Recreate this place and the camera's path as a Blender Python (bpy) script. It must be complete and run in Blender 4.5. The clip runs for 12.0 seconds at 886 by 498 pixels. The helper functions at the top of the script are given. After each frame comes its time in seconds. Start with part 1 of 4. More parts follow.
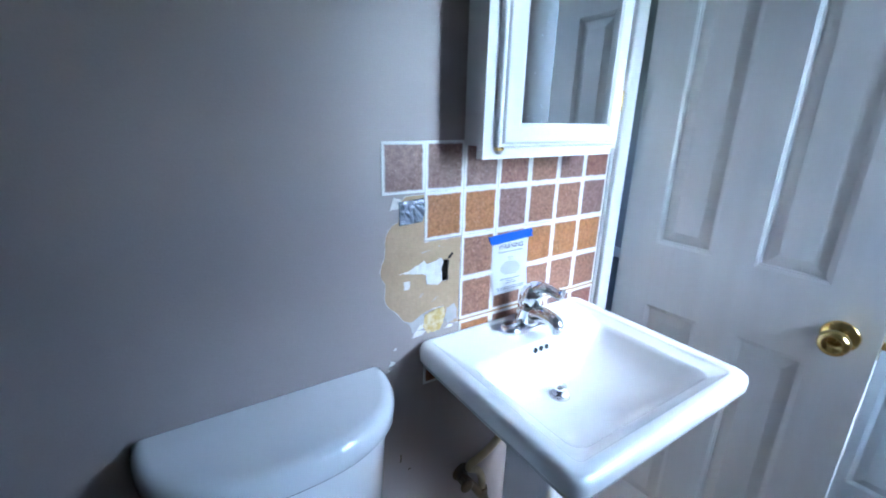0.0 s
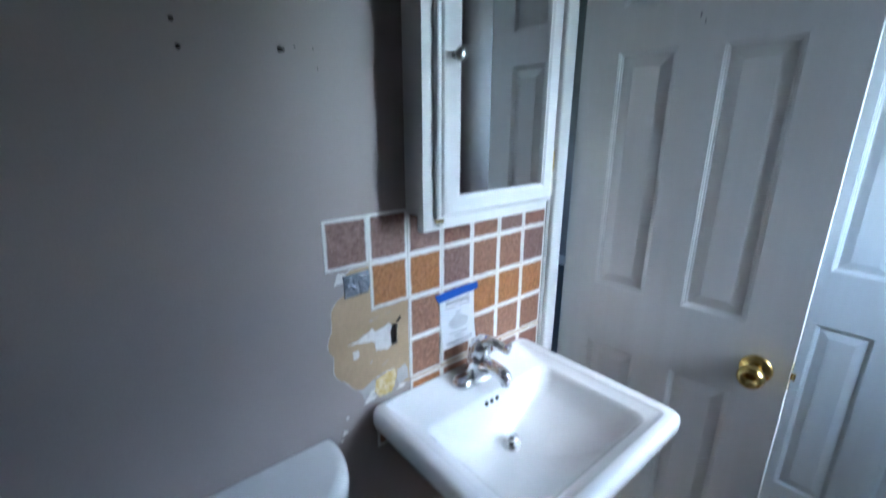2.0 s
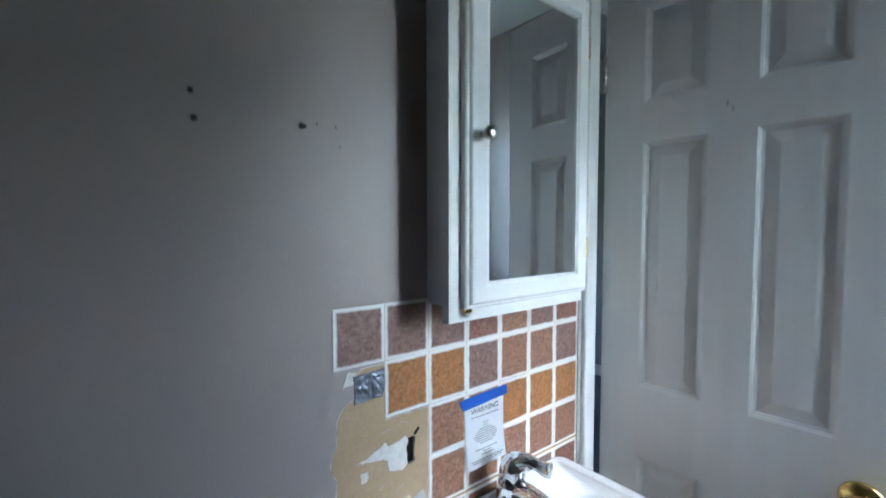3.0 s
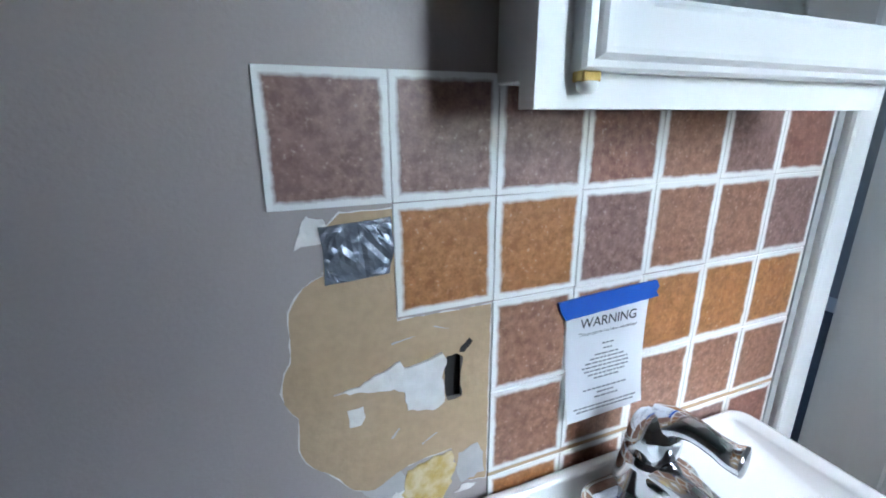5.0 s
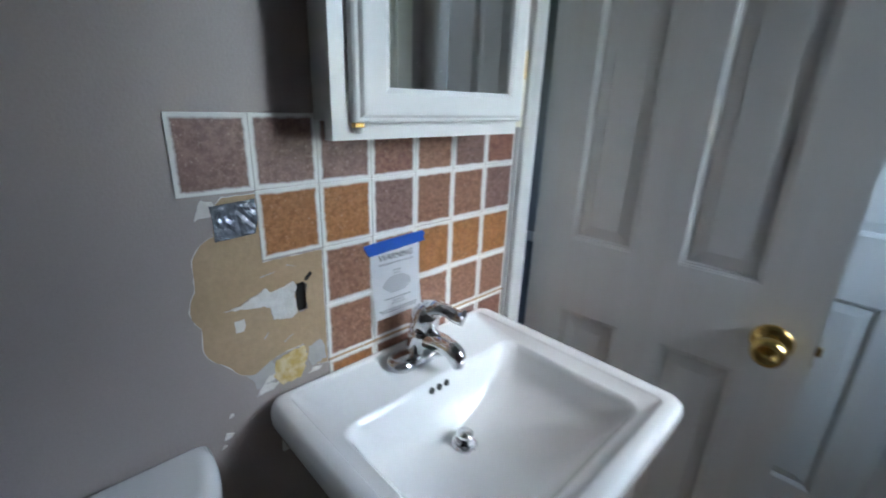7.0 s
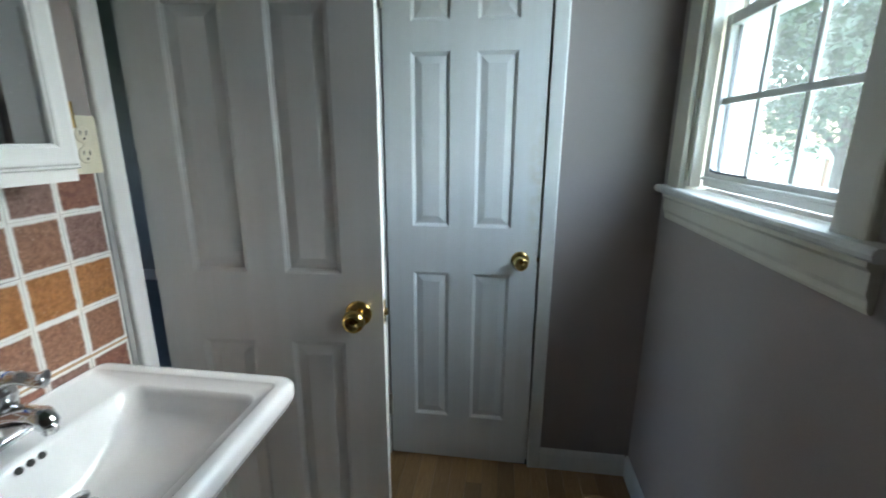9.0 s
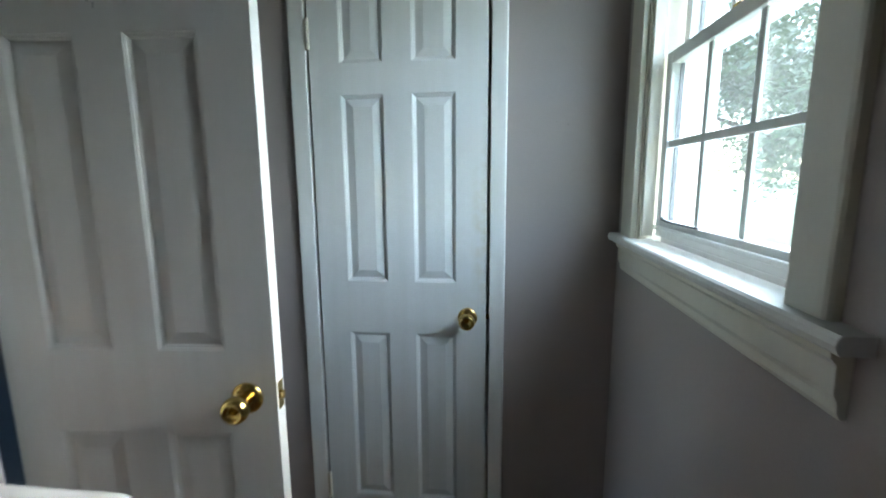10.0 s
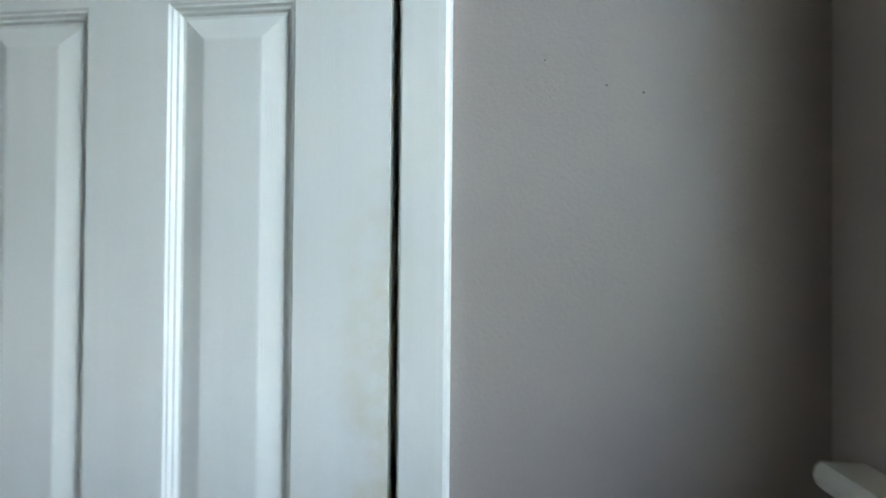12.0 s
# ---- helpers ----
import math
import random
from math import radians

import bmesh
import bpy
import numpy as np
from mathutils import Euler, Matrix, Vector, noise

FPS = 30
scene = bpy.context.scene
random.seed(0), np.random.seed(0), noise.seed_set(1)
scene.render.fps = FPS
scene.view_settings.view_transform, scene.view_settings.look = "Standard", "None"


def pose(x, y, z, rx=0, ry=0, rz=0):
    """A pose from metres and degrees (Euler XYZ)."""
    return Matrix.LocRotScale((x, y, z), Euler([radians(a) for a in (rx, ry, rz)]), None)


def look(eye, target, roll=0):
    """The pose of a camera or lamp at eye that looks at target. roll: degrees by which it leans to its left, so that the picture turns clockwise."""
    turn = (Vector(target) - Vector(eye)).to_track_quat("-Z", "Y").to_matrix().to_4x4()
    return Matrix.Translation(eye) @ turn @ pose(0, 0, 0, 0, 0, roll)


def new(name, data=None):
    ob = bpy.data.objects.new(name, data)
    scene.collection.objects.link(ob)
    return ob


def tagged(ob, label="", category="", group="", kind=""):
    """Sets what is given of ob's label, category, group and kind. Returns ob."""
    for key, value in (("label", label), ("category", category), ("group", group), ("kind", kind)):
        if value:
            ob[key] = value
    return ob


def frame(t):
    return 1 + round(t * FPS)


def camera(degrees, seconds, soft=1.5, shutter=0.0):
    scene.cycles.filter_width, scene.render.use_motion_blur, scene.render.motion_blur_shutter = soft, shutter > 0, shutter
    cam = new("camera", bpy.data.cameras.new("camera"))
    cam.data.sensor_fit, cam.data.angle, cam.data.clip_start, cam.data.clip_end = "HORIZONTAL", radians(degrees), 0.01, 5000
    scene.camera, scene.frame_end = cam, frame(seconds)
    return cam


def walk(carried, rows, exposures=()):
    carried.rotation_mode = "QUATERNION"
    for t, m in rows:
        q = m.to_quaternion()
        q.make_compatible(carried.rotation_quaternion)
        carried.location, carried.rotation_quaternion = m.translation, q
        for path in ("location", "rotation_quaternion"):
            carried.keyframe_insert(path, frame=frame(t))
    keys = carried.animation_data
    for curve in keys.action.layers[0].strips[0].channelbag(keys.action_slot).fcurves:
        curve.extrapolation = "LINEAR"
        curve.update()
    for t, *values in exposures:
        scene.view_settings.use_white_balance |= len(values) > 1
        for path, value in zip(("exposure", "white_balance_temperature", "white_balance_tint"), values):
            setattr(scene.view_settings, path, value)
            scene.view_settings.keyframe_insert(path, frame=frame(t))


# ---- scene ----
cam = camera(91.6, 12.0, 1.7, 0.4)
PATH = [
    (0, (0.299, -0.711, 1.316), (1.352, 0.88, 0.716), 1.4),
    (0.5, (0.309, -0.71, 1.288), (1.473, 0.773, 0.621), 0.8),
    (1, (0.323, -0.705, 1.268), (1.489, 0.706, 0.462), 0.4),
    (1.5, (0.325, -0.708, 1.343), (1.495, 0.705, 0.547), 0.0),
    (2, (0.325, -0.704, 1.438), (1.552, 0.767, 0.864), 0.1),
    (2.5, (0.321, -0.703, 1.509), (1.591, 0.828, 1.299), 0.0),
    (3, (0.357, -0.618, 1.394), (1.603, 0.943, 1.292), -0.1),
    (3.5, (0.469, -0.496, 1.308), (1.543, 1.184, 1.149), -0.7),
    (3.7, (0.525, -0.442, 1.279), (1.481, 1.303, 1.076), -0.8),
    (5.3, (0.665, -0.324, 1.229), (1.378, 1.446, 0.629), -0.2),
    (5.5, (0.698, -0.331, 1.226), (1.444, 1.43, 0.644), -0.4),
    (6, (0.759, -0.36, 1.223), (1.61, 1.363, 0.668), -1.0),
    (6.5, (0.676, -0.474, 1.266), (1.676, 1.147, 0.654), 0.1),
    (7, (0.513, -0.572, 1.29), (1.836, 0.778, 0.637), 2.1),
    (7.5, (0.467, -0.721, 1.318), (2.01, 0.382, 0.686), 1.8),
    (7.7, (0.462, -0.755, 1.332), (2.087, 0.21, 0.679), 2.4),
    (9.3, (0.491, -0.884, 1.311), (2.429, -0.688, 0.857), -0.1),
    (9.5, (0.52, -0.932, 1.326), (2.466, -0.728, 0.913), -0.3),
    (10, (0.655, -0.984, 1.332), (2.617, -0.762, 1.015), -0.4),
    (10.5, (0.899, -1.006, 1.328), (2.878, -0.832, 1.101), 0.2),
    (11, (1.186, -1.064, 1.337), (3.17, -0.885, 1.169), 0.2),
    (11.5, (1.459, -1.098, 1.329), (3.436, -0.812, 1.231), 0.2),
    (12, (1.608, -1.063, 1.342), (3.598, -0.864, 1.36), 0.5),
]
EXPOSURES = [(0, 5.36, 4770, 10), (1, 5.25, 4770, 10), (1.5, 4.98, 4820, 10), (2.5, 4.67, 5370, 8), (3.7, 4.97, 5420, 8), (5.5, 4.47, 5450, 10), (6, 4.22, 5400, 10), (6.5, 4.22, 5500, 10), (7.5, 4.27, 5850, 8), (9.5, 4.13, 6150, 6), (10.5, 4.27, 6150, 6), (12, 4.25, 6550, 8)]
walk(cam, [(t, look(eye, target, roll)) for t, eye, target, roll in PATH], EXPOSURES)

# ---- daylight ----
SUN_ELEVATION, SUN_AZIMUTH = radians(37), radians(166)
world = bpy.data.worlds.new("world")
scene.world = world
world.use_nodes = True
wn = world.node_tree.nodes
sky = wn.new("ShaderNodeTexSky")
sky.sky_type = "NISHITA"
sky.sun_disc = False
sky.sun_elevation = SUN_ELEVATION
sky.sun_rotation = SUN_AZIMUTH
sky.dust_density = 1.5
wn["Background"].inputs["Strength"].default_value = 0.10
world.node_tree.links.new(sky.outputs[0], wn["Background"].inputs["Color"])

sun_data = bpy.data.lights.new("sun", "SUN")
sun_data.energy = 1.5
sun_data.angle = radians(112)
sun_data.color = (0.73, 0.885, 1.0)
# the overcast sky's bright side, facing the window
sun = new("sun", sun_data)
sun_way = Vector((math.sin(SUN_AZIMUTH) * math.cos(SUN_ELEVATION), math.cos(SUN_AZIMUTH) * math.cos(SUN_ELEVATION), math.sin(SUN_ELEVATION)))
sun.matrix_world = Matrix.Translation((0, 0, 8)) @ sun_way.to_track_quat("Z", "Y").to_matrix().to_4x4()

# ---- materials ----
def material(name, base, rough=0.5, metal=0.0, second=None, scale=6.0, spread=0.5, grain=0.0, grain_scale=300.0,
             bump=0.0, bump_scale=200.0, stretch=(1, 1, 1), coat=0.0, rough_var=0.0):
    """A surface with slow stains, fine grain, and a fine relief."""
    m = bpy.data.materials.new(name)
    m.use_nodes = True
    nt = m.node_tree
    b = nt.nodes["Principled BSDF"]
    b.inputs["Roughness"].default_value = rough
    b.inputs["Metallic"].default_value = metal
    b.inputs["Coat Weight"].default_value = coat
    b.inputs["Coat Roughness"].default_value = 0.08
    tc = nt.nodes.new("ShaderNodeTexCoord")
    mp = nt.nodes.new("ShaderNodeMapping")
    mp.inputs["Scale"].default_value = stretch
    nt.links.new(tc.outputs["Object"], mp.inputs["Vector"])

    def noise_node(sc, detail=4.0):
        n = nt.nodes.new("ShaderNodeTexNoise")
        n.inputs["Scale"].default_value = sc
        n.inputs["Detail"].default_value = detail
        nt.links.new(mp.outputs[0], n.inputs["Vector"])
        return n

    second = second or tuple(c * 0.86 for c in base)
    n1 = noise_node(scale)
    r1 = nt.nodes.new("ShaderNodeValToRGB")
    r1.color_ramp.elements[0].position = 0.5 - spread / 2
    r1.color_ramp.elements[1].position = 0.5 + spread / 2
    r1.color_ramp.elements[0].color = (*second, 1)
    r1.color_ramp.elements[1].color = (*base, 1)
    nt.links.new(n1.outputs["Fac"], r1.inputs["Fac"])
    col = r1.outputs["Color"]
    if grain:
        n2 = noise_node(grain_scale, 3.0)
        mix = nt.nodes.new("ShaderNodeMix")
        mix.data_type, mix.blend_type = "RGBA", "OVERLAY"
        mix.inputs["Factor"].default_value = grain
        nt.links.new(col, mix.inputs["A"])
        nt.links.new(n2.outputs["Fac"], mix.inputs["B"])
        col = mix.outputs["Result"]
    nt.links.new(col, b.inputs["Base Color"])
    if rough_var:
        n4 = noise_node(scale * 4)
        mr = nt.nodes.new("ShaderNodeMapRange")
        mr.inputs["To Min"].default_value = rough - rough_var
        mr.inputs["To Max"].default_value = rough + rough_var
        nt.links.new(n4.outputs["Fac"], mr.inputs["Value"])
        nt.links.new(mr.outputs[0], b.inputs["Roughness"])
    if bump:
        n3 = noise_node(bump_scale, 5.0)
        bp = nt.nodes.new("ShaderNodeBump")
        bp.inputs["Strength"].default_value = bump
        bp.inputs["Distance"].default_value = 0.002
        nt.links.new(n3.outputs["Fac"], bp.inputs["Height"])
        nt.links.new(bp.outputs[0], b.inputs["Normal"])
    return m


def tile_material(name, dark, light, blush):
    """A vinyl tile with a mottled stone print and an uneven pale printed border. Object coordinates run -0.5..0.5 of the tile."""
    m = bpy.data.materials.new(name)
    m.use_nodes = True
    nt = m.node_tree
    L = nt.links.new
    b = nt.nodes["Principled BSDF"]
    b.inputs["Roughness"].default_value = 0.42
    tc = nt.nodes.new("ShaderNodeTexCoord")
    info = nt.nodes.new("ShaderNodeObjectInfo")
    shift = nt.nodes.new("ShaderNodeVectorMath")
    shift.operation = "MULTIPLY_ADD"
    shift.inputs[1].default_value = (1, 1, 1)
    L(tc.outputs["Object"], shift.inputs[0])
    rnd = nt.nodes.new("ShaderNodeMath")
    rnd.operation = "MULTIPLY"
    rnd.inputs[1].default_value = 37.0
    L(info.outputs["Random"], rnd.inputs[0])
    L(rnd.outputs[0], shift.inputs[2])

    def noise_node(sc, detail):
        n = nt.nodes.new("ShaderNodeTexNoise")
        n.inputs["Scale"].default_value = sc
        n.inputs["Detail"].default_value = detail
        n.inputs["Roughness"].default_value = 0.7
        L(shift.outputs[0], n.inputs["Vector"])
        return n

    fine = noise_node(115.0, 6.0)
    slow = noise_node(28.0, 3.0)
    ramp = nt.nodes.new("ShaderNodeValToRGB")
    ramp.color_ramp.elements[0].position, ramp.color_ramp.elements[0].color = 0.39, (*dark, 1)
    ramp.color_ramp.elements[1].position, ramp.color_ramp.elements[1].color = 0.61, (*light, 1)
    L(fine.outputs["Fac"], ramp.inputs["Fac"])
    mix = nt.nodes.new("ShaderNodeMix")
    mix.data_type = "RGBA"
    ms = nt.nodes.new("ShaderNodeMapRange")
    ms.inputs["From Min"].default_value, ms.inputs["From Max"].default_value = 0.4, 0.7
    ms.inputs["To Max"].default_value = 0.55
    L(slow.outputs["Fac"], ms.inputs["Value"])
    L(ms.outputs[0], mix.inputs["Factor"])
    L(ramp.outputs["Color"], mix.inputs["A"])
    mix.inputs["B"].default_value = (*blush, 1)
    # pale specks
    speck = noise_node(230.0, 1.0)
    sr = nt.nodes.new("ShaderNodeMapRange")
    sr.inputs["From Min"].default_value, sr.inputs["From Max"].default_value = 0.66, 0.80
    sr.inputs["To Max"].default_value = 0.38
    L(speck.outputs["Fac"], sr.inputs["Value"])
    mix2 = nt.nodes.new("ShaderNodeMix")
    mix2.data_type = "RGBA"
    L(sr.outputs[0], mix2.inputs["Factor"])
    L(mix.outputs["Result"], mix2.inputs["A"])
    mix2.inputs["B"].default_value = (0.55, 0.47, 0.42, 1)
    # printed border: distance to the tile's edge, made uneven
    sep = nt.nodes.new("ShaderNodeSeparateXYZ")
    L(tc.outputs["Object"], sep.inputs[0])

    def edge(out, half):
        a = nt.nodes.new("ShaderNodeMath")
        a.operation = "ABSOLUTE"
        L(out, a.inputs[0])
        s = nt.nodes.new("ShaderNodeMath")
        s.operation = "SUBTRACT"
        s.inputs[0].default_value = half
        L(a.outputs[0], s.inputs[1])
        return s.outputs[0]

    low = nt.nodes.new("ShaderNodeMath")
    low.operation = "MINIMUM"
    L(edge(sep.outputs["X"], TILE_W / 2), low.inputs[0])
    L(edge(sep.outputs["Z"], TILE_H / 2), low.inputs[1])
    wob = noise_node(55.0, 3.0)
    add = nt.nodes.new("ShaderNodeMath")
    add.operation = "MULTIPLY_ADD"
    add.inputs[1].default_value = 0.006
    L(wob.outputs["Fac"], add.inputs[0])
    L(low.outputs[0], add.inputs[2])
    br = nt.nodes.new("ShaderNodeMapRange")
    br.inputs["From Min"].default_value, br.inputs["From Max"].default_value = 0.0076, 0.0112
    L(add.outputs[0], br.inputs["Value"])
    mix3 = nt.nodes.new("ShaderNodeMix")
    mix3.data_type = "RGBA"
    L(br.outputs[0], mix3.inputs["Factor"])
    mix3.inputs["A"].default_value = (0.74, 0.74, 0.71, 1)
    L(mix2.outputs["Result"], mix3.inputs["B"])
    L(mix3.outputs["Result"], b.inputs["Base Color"])
    bp = nt.nodes.new("ShaderNodeBump")
    bp.inputs["Strength"].default_value, bp.inputs["Distance"].default_value = 0.25, 0.001
    L(fine.outputs["Fac"], bp.inputs["Height"])
    L(bp.outputs[0], b.inputs["Normal"])
    return m


def glass_material(name):
    """A thin pane with a glare veil: clear straight through, with a mirror gloss that grows towards grazing."""
    m = bpy.data.materials.new(name)
    m.use_nodes = True
    nt = m.node_tree
    nt.nodes.remove(nt.nodes["Principled BSDF"])
    clear = nt.nodes.new("ShaderNodeBsdfTransparent")
    clear.inputs["Color"].default_value = (0.95, 0.97, 0.96, 1)
    gloss = nt.nodes.new("ShaderNodeBsdfGlossy")
    gloss.inputs["Roughness"].default_value = 0.01
    facing = nt.nodes.new("ShaderNodeLayerWeight")
    facing.inputs["Blend"].default_value = 0.5
    power = nt.nodes.new("ShaderNodeMath")
    power.operation = "POWER"
    power.inputs[1].default_value = 5.0
    nt.links.new(facing.outputs["Facing"], power.inputs[0])
    fres = nt.nodes.new("ShaderNodeMapRange")
    fres.inputs["To Min"].default_value, fres.inputs["To Max"].default_value = 0.035, 0.9
    nt.links.new(power.outputs[0], fres.inputs["Value"])
    # a faint white veil in place of the glare that washes out the view
    glare_veil = nt.nodes.new("ShaderNodeBsdfTranslucent")
    glare_veil.inputs["Color"].default_value = (0.80, 0.82, 0.80, 1)
    streak = nt.nodes.new("ShaderNodeTexNoise")
    streak.inputs["Scale"].default_value, streak.inputs["Detail"].default_value = 9.0, 5.0
    amount = nt.nodes.new("ShaderNodeMapRange")
    amount.inputs["To Min"].default_value, amount.inputs["To Max"].default_value = 0.012, 0.032
    nt.links.new(streak.outputs["Fac"], amount.inputs["Value"])
    veiled = nt.nodes.new("ShaderNodeMixShader")
    nt.links.new(amount.outputs[0], veiled.inputs[0])
    nt.links.new(clear.outputs[0], veiled.inputs[1])
    nt.links.new(glare_veil.outputs[0], veiled.inputs[2])
    mix = nt.nodes.new("ShaderNodeMixShader")
    nt.links.new(fres.outputs[0], mix.inputs[0])
    nt.links.new(veiled.outputs[0], mix.inputs[1])
    nt.links.new(gloss.outputs[0], mix.inputs[2])
    nt.links.new(mix.outputs[0], nt.nodes["Material Output"].inputs["Surface"])
    return m


def wood_floor_material():
    m = material("oak_plank", (0.47, 0.28, 0.125), 0.38, second=(0.35, 0.19, 0.075), scale=14, spread=0.5, grain=0.35,
                 grain_scale=60, bump=0.15, bump_scale=60, stretch=(1.0, 12.0, 1.0), rough_var=0.06)
    nt = m.node_tree
    info = nt.nodes.new("ShaderNodeObjectInfo")
    b = nt.nodes["Principled BSDF"]
    src = b.inputs["Base Color"].links[0].from_socket
    hsv = nt.nodes.new("ShaderNodeHueSaturation")
    mr = nt.nodes.new("ShaderNodeMapRange")
    mr.inputs["To Min"].default_value, mr.inputs["To Max"].default_value = 0.75, 1.2
    nt.links.new(info.outputs["Random"], mr.inputs["Value"])
    nt.links.new(mr.outputs[0], hsv.inputs["Value"])
    nt.links.new(src, hsv.inputs["Color"])
    nt.links.new(hsv.outputs[0], b.inputs["Base Color"])
    return m


TILE_W, TILE_H = 0.0916, 0.0978
WALL_PAINT = material("taupe_wall_paint", (0.372, 0.324, 0.302), 0.45, second=(0.342, 0.298, 0.277), scale=2.2, grain=0.06, bump=0.22, bump_scale=260, rough_var=0.05)
HALL_PAINT = material("grey_hall_paint", (0.36, 0.35, 0.34), 0.6, bump=0.2, bump_scale=240)
# mid-grey for unseen ceilings, darker than white to weaken the bounced light
CEILING_PAINT = material("dimmed_ceiling_paint", (0.46, 0.45, 0.43), 0.8, scale=3, bump=0.3, bump_scale=150)
TRIM_PAINT = material("white_gloss_trim_paint", (0.78, 0.78, 0.755), 0.32, second=(0.72, 0.715, 0.68), scale=5, bump=0.06, bump_scale=60, stretch=(6, 6, 0.6))
OLD_TRIM_PAINT = material("cream_window_trim_paint", (0.72, 0.69, 0.60), 0.34, second=(0.64, 0.61, 0.51), scale=7, bump=0.08, bump_scale=70)
DOOR_PAINT = material("white_door_paint", (0.76, 0.765, 0.75), 0.30, second=(0.71, 0.71, 0.685), scale=3.0, grain=0.02, grain_scale=90, bump=0.16, bump_scale=130, stretch=(9, 9, 0.35), rough_var=0.04)
CABINET_PAINT = material("white_cabinet_paint", (0.82, 0.825, 0.81), 0.3, second=(0.78, 0.78, 0.76), scale=6, bump=0.03, bump_scale=90)
PORCELAIN = material("white_porcelain", (0.84, 0.845, 0.84), 0.12, second=(0.80, 0.805, 0.80), scale=4, coat=0.6)
CHROME = material("polished_chrome", (0.78, 0.79, 0.80), 0.07, 1.0, second=(0.70, 0.70, 0.71), scale=20)
BRASS = material("polished_brass", (0.80, 0.60, 0.22), 0.16, 1.0, second=(0.58, 0.40, 0.13), scale=26, rough_var=0.06)
STEEL = material("dull_steel", (0.52, 0.50, 0.47), 0.35, 1.0, second=(0.38, 0.36, 0.33), scale=40)
NICKEL = material("brushed_nickel", (0.66, 0.64, 0.60), 0.25, 1.0)
MIRROR = material("silvered_mirror", (0.84, 0.86, 0.86), 0.015, 1.0, second=(0.80, 0.82, 0.82), scale=3)
GLASS = glass_material("window_glass")
TILE_MAUVE = tile_material("mauve_tile_print", (0.14, 0.072, 0.056), (0.27, 0.165, 0.135), (0.23, 0.14, 0.125))
TILE_RED = tile_material("red_brown_tile_print", (0.15, 0.06, 0.04), (0.29, 0.14, 0.095), (0.23, 0.11, 0.085))
TILE_BROWN = tile_material("brown_tile_print", (0.17, 0.078, 0.044), (0.33, 0.175, 0.11), (0.26, 0.13, 0.08))
TILE_ORANGE = tile_material("orange_tile_print", (0.24, 0.098, 0.03), (0.41, 0.19, 0.068), (0.33, 0.135, 0.042))
CAULK = material("grey_edge_strip", (0.40, 0.40, 0.39), 0.5, scale=30)
DRYWALL_PAPER = material("tan_drywall_paper", (0.46, 0.335, 0.205), 0.85, second=(0.40, 0.285, 0.165), scale=14, grain=0.15, grain_scale=120, bump=0.3, bump_scale=180)
TORN_PAPER = material("white_torn_paper", (0.78, 0.76, 0.73), 0.9, second=(0.62, 0.59, 0.55), scale=60, bump=0.6, bump_scale=200)
OLD_GLUE = material("yellow_dried_glue", (0.52, 0.36, 0.10), 0.45, second=(0.66, 0.55, 0.32), scale=90, spread=0.25, bump=0.8, bump_scale=150)
PLASTER_DUST = material("pale_primer_smear", (0.50, 0.48, 0.47), 0.8, second=(0.40, 0.385, 0.38), scale=40, bump=0.4, bump_scale=120)
DARK_VOID = material("near_black_fill", (0.02, 0.017, 0.014), 0.9)
DUCT_TAPE = material("silver_duct_tape", (0.25, 0.27, 0.31), 0.27, 0.5, second=(0.15, 0.16, 0.19), scale=45, bump=1.0, bump_scale=34, stretch=(1, 1, 2.5))
BLUE_TAPE = material("blue_masking_tape", (0.008, 0.085, 0.42), 0.55, second=(0.006, 0.07, 0.36), scale=30, bump=0.2, bump_scale=300)
PAPER = material("white_paper", (0.87, 0.88, 0.90), 0.75, second=(0.85, 0.86, 0.88), scale=20)
INK = material("black_ink", (0.05, 0.05, 0.055), 0.7)
GREY_INK = material("grey_print_ink", (0.30, 0.31, 0.33), 0.7)
CREAM_PLASTIC = material("cream_plastic", (0.74, 0.70, 0.56), 0.35, second=(0.70, 0.66, 0.52), scale=12)
WHITE_PLASTIC = material("white_plastic", (0.72, 0.72, 0.69), 0.4, scale=14)
DARK_SLOT = material("dark_slot", (0.03, 0.03, 0.03), 0.6)
PIPE_CREAM = material("yellowed_plastic_pipe", (0.58, 0.49, 0.29), 0.4, second=(0.46, 0.38, 0.22), scale=30)
OLD_METAL = material("tarnished_valve_metal", (0.20, 0.16, 0.10), 0.45, 0.8, second=(0.10, 0.08, 0.05), scale=50)
RUBBER = material("dark_weatherstrip", (0.035, 0.04, 0.05), 0.6, scale=80)
OAK = wood_floor_material()
CARPET = material("blue_grey_carpet", (0.17, 0.19, 0.215), 0.95, second=(0.10, 0.115, 0.135), scale=180, spread=0.4, grain=0.5, grain_scale=500, bump=1.0, bump_scale=420)
LAWN = material("mown_lawn", (0.085, 0.125, 0.045), 0.9, second=(0.060, 0.095, 0.032), scale=1.5, grain=0.4, grain_scale=40, bump=0.8, bump_scale=60)
ROAD = material("pale_concrete", (0.42, 0.41, 0.39), 0.9, second=(0.34, 0.335, 0.32), scale=2, grain=0.3, grain_scale=80)
BARK = material("grey_brown_bark", (0.13, 0.105, 0.08), 0.9, second=(0.07, 0.055, 0.042), scale=9, bump=1.0, bump_scale=22, stretch=(3, 3, 0.6))
LEAF = material("green_leaf", (0.15, 0.185, 0.105), 0.5, second=(0.10, 0.14, 0.07), scale=1.3)
FAR_LEAF = material("far_green_leaf", (0.07, 0.12, 0.04), 0.8, second=(0.04, 0.075, 0.025), scale=0.5)
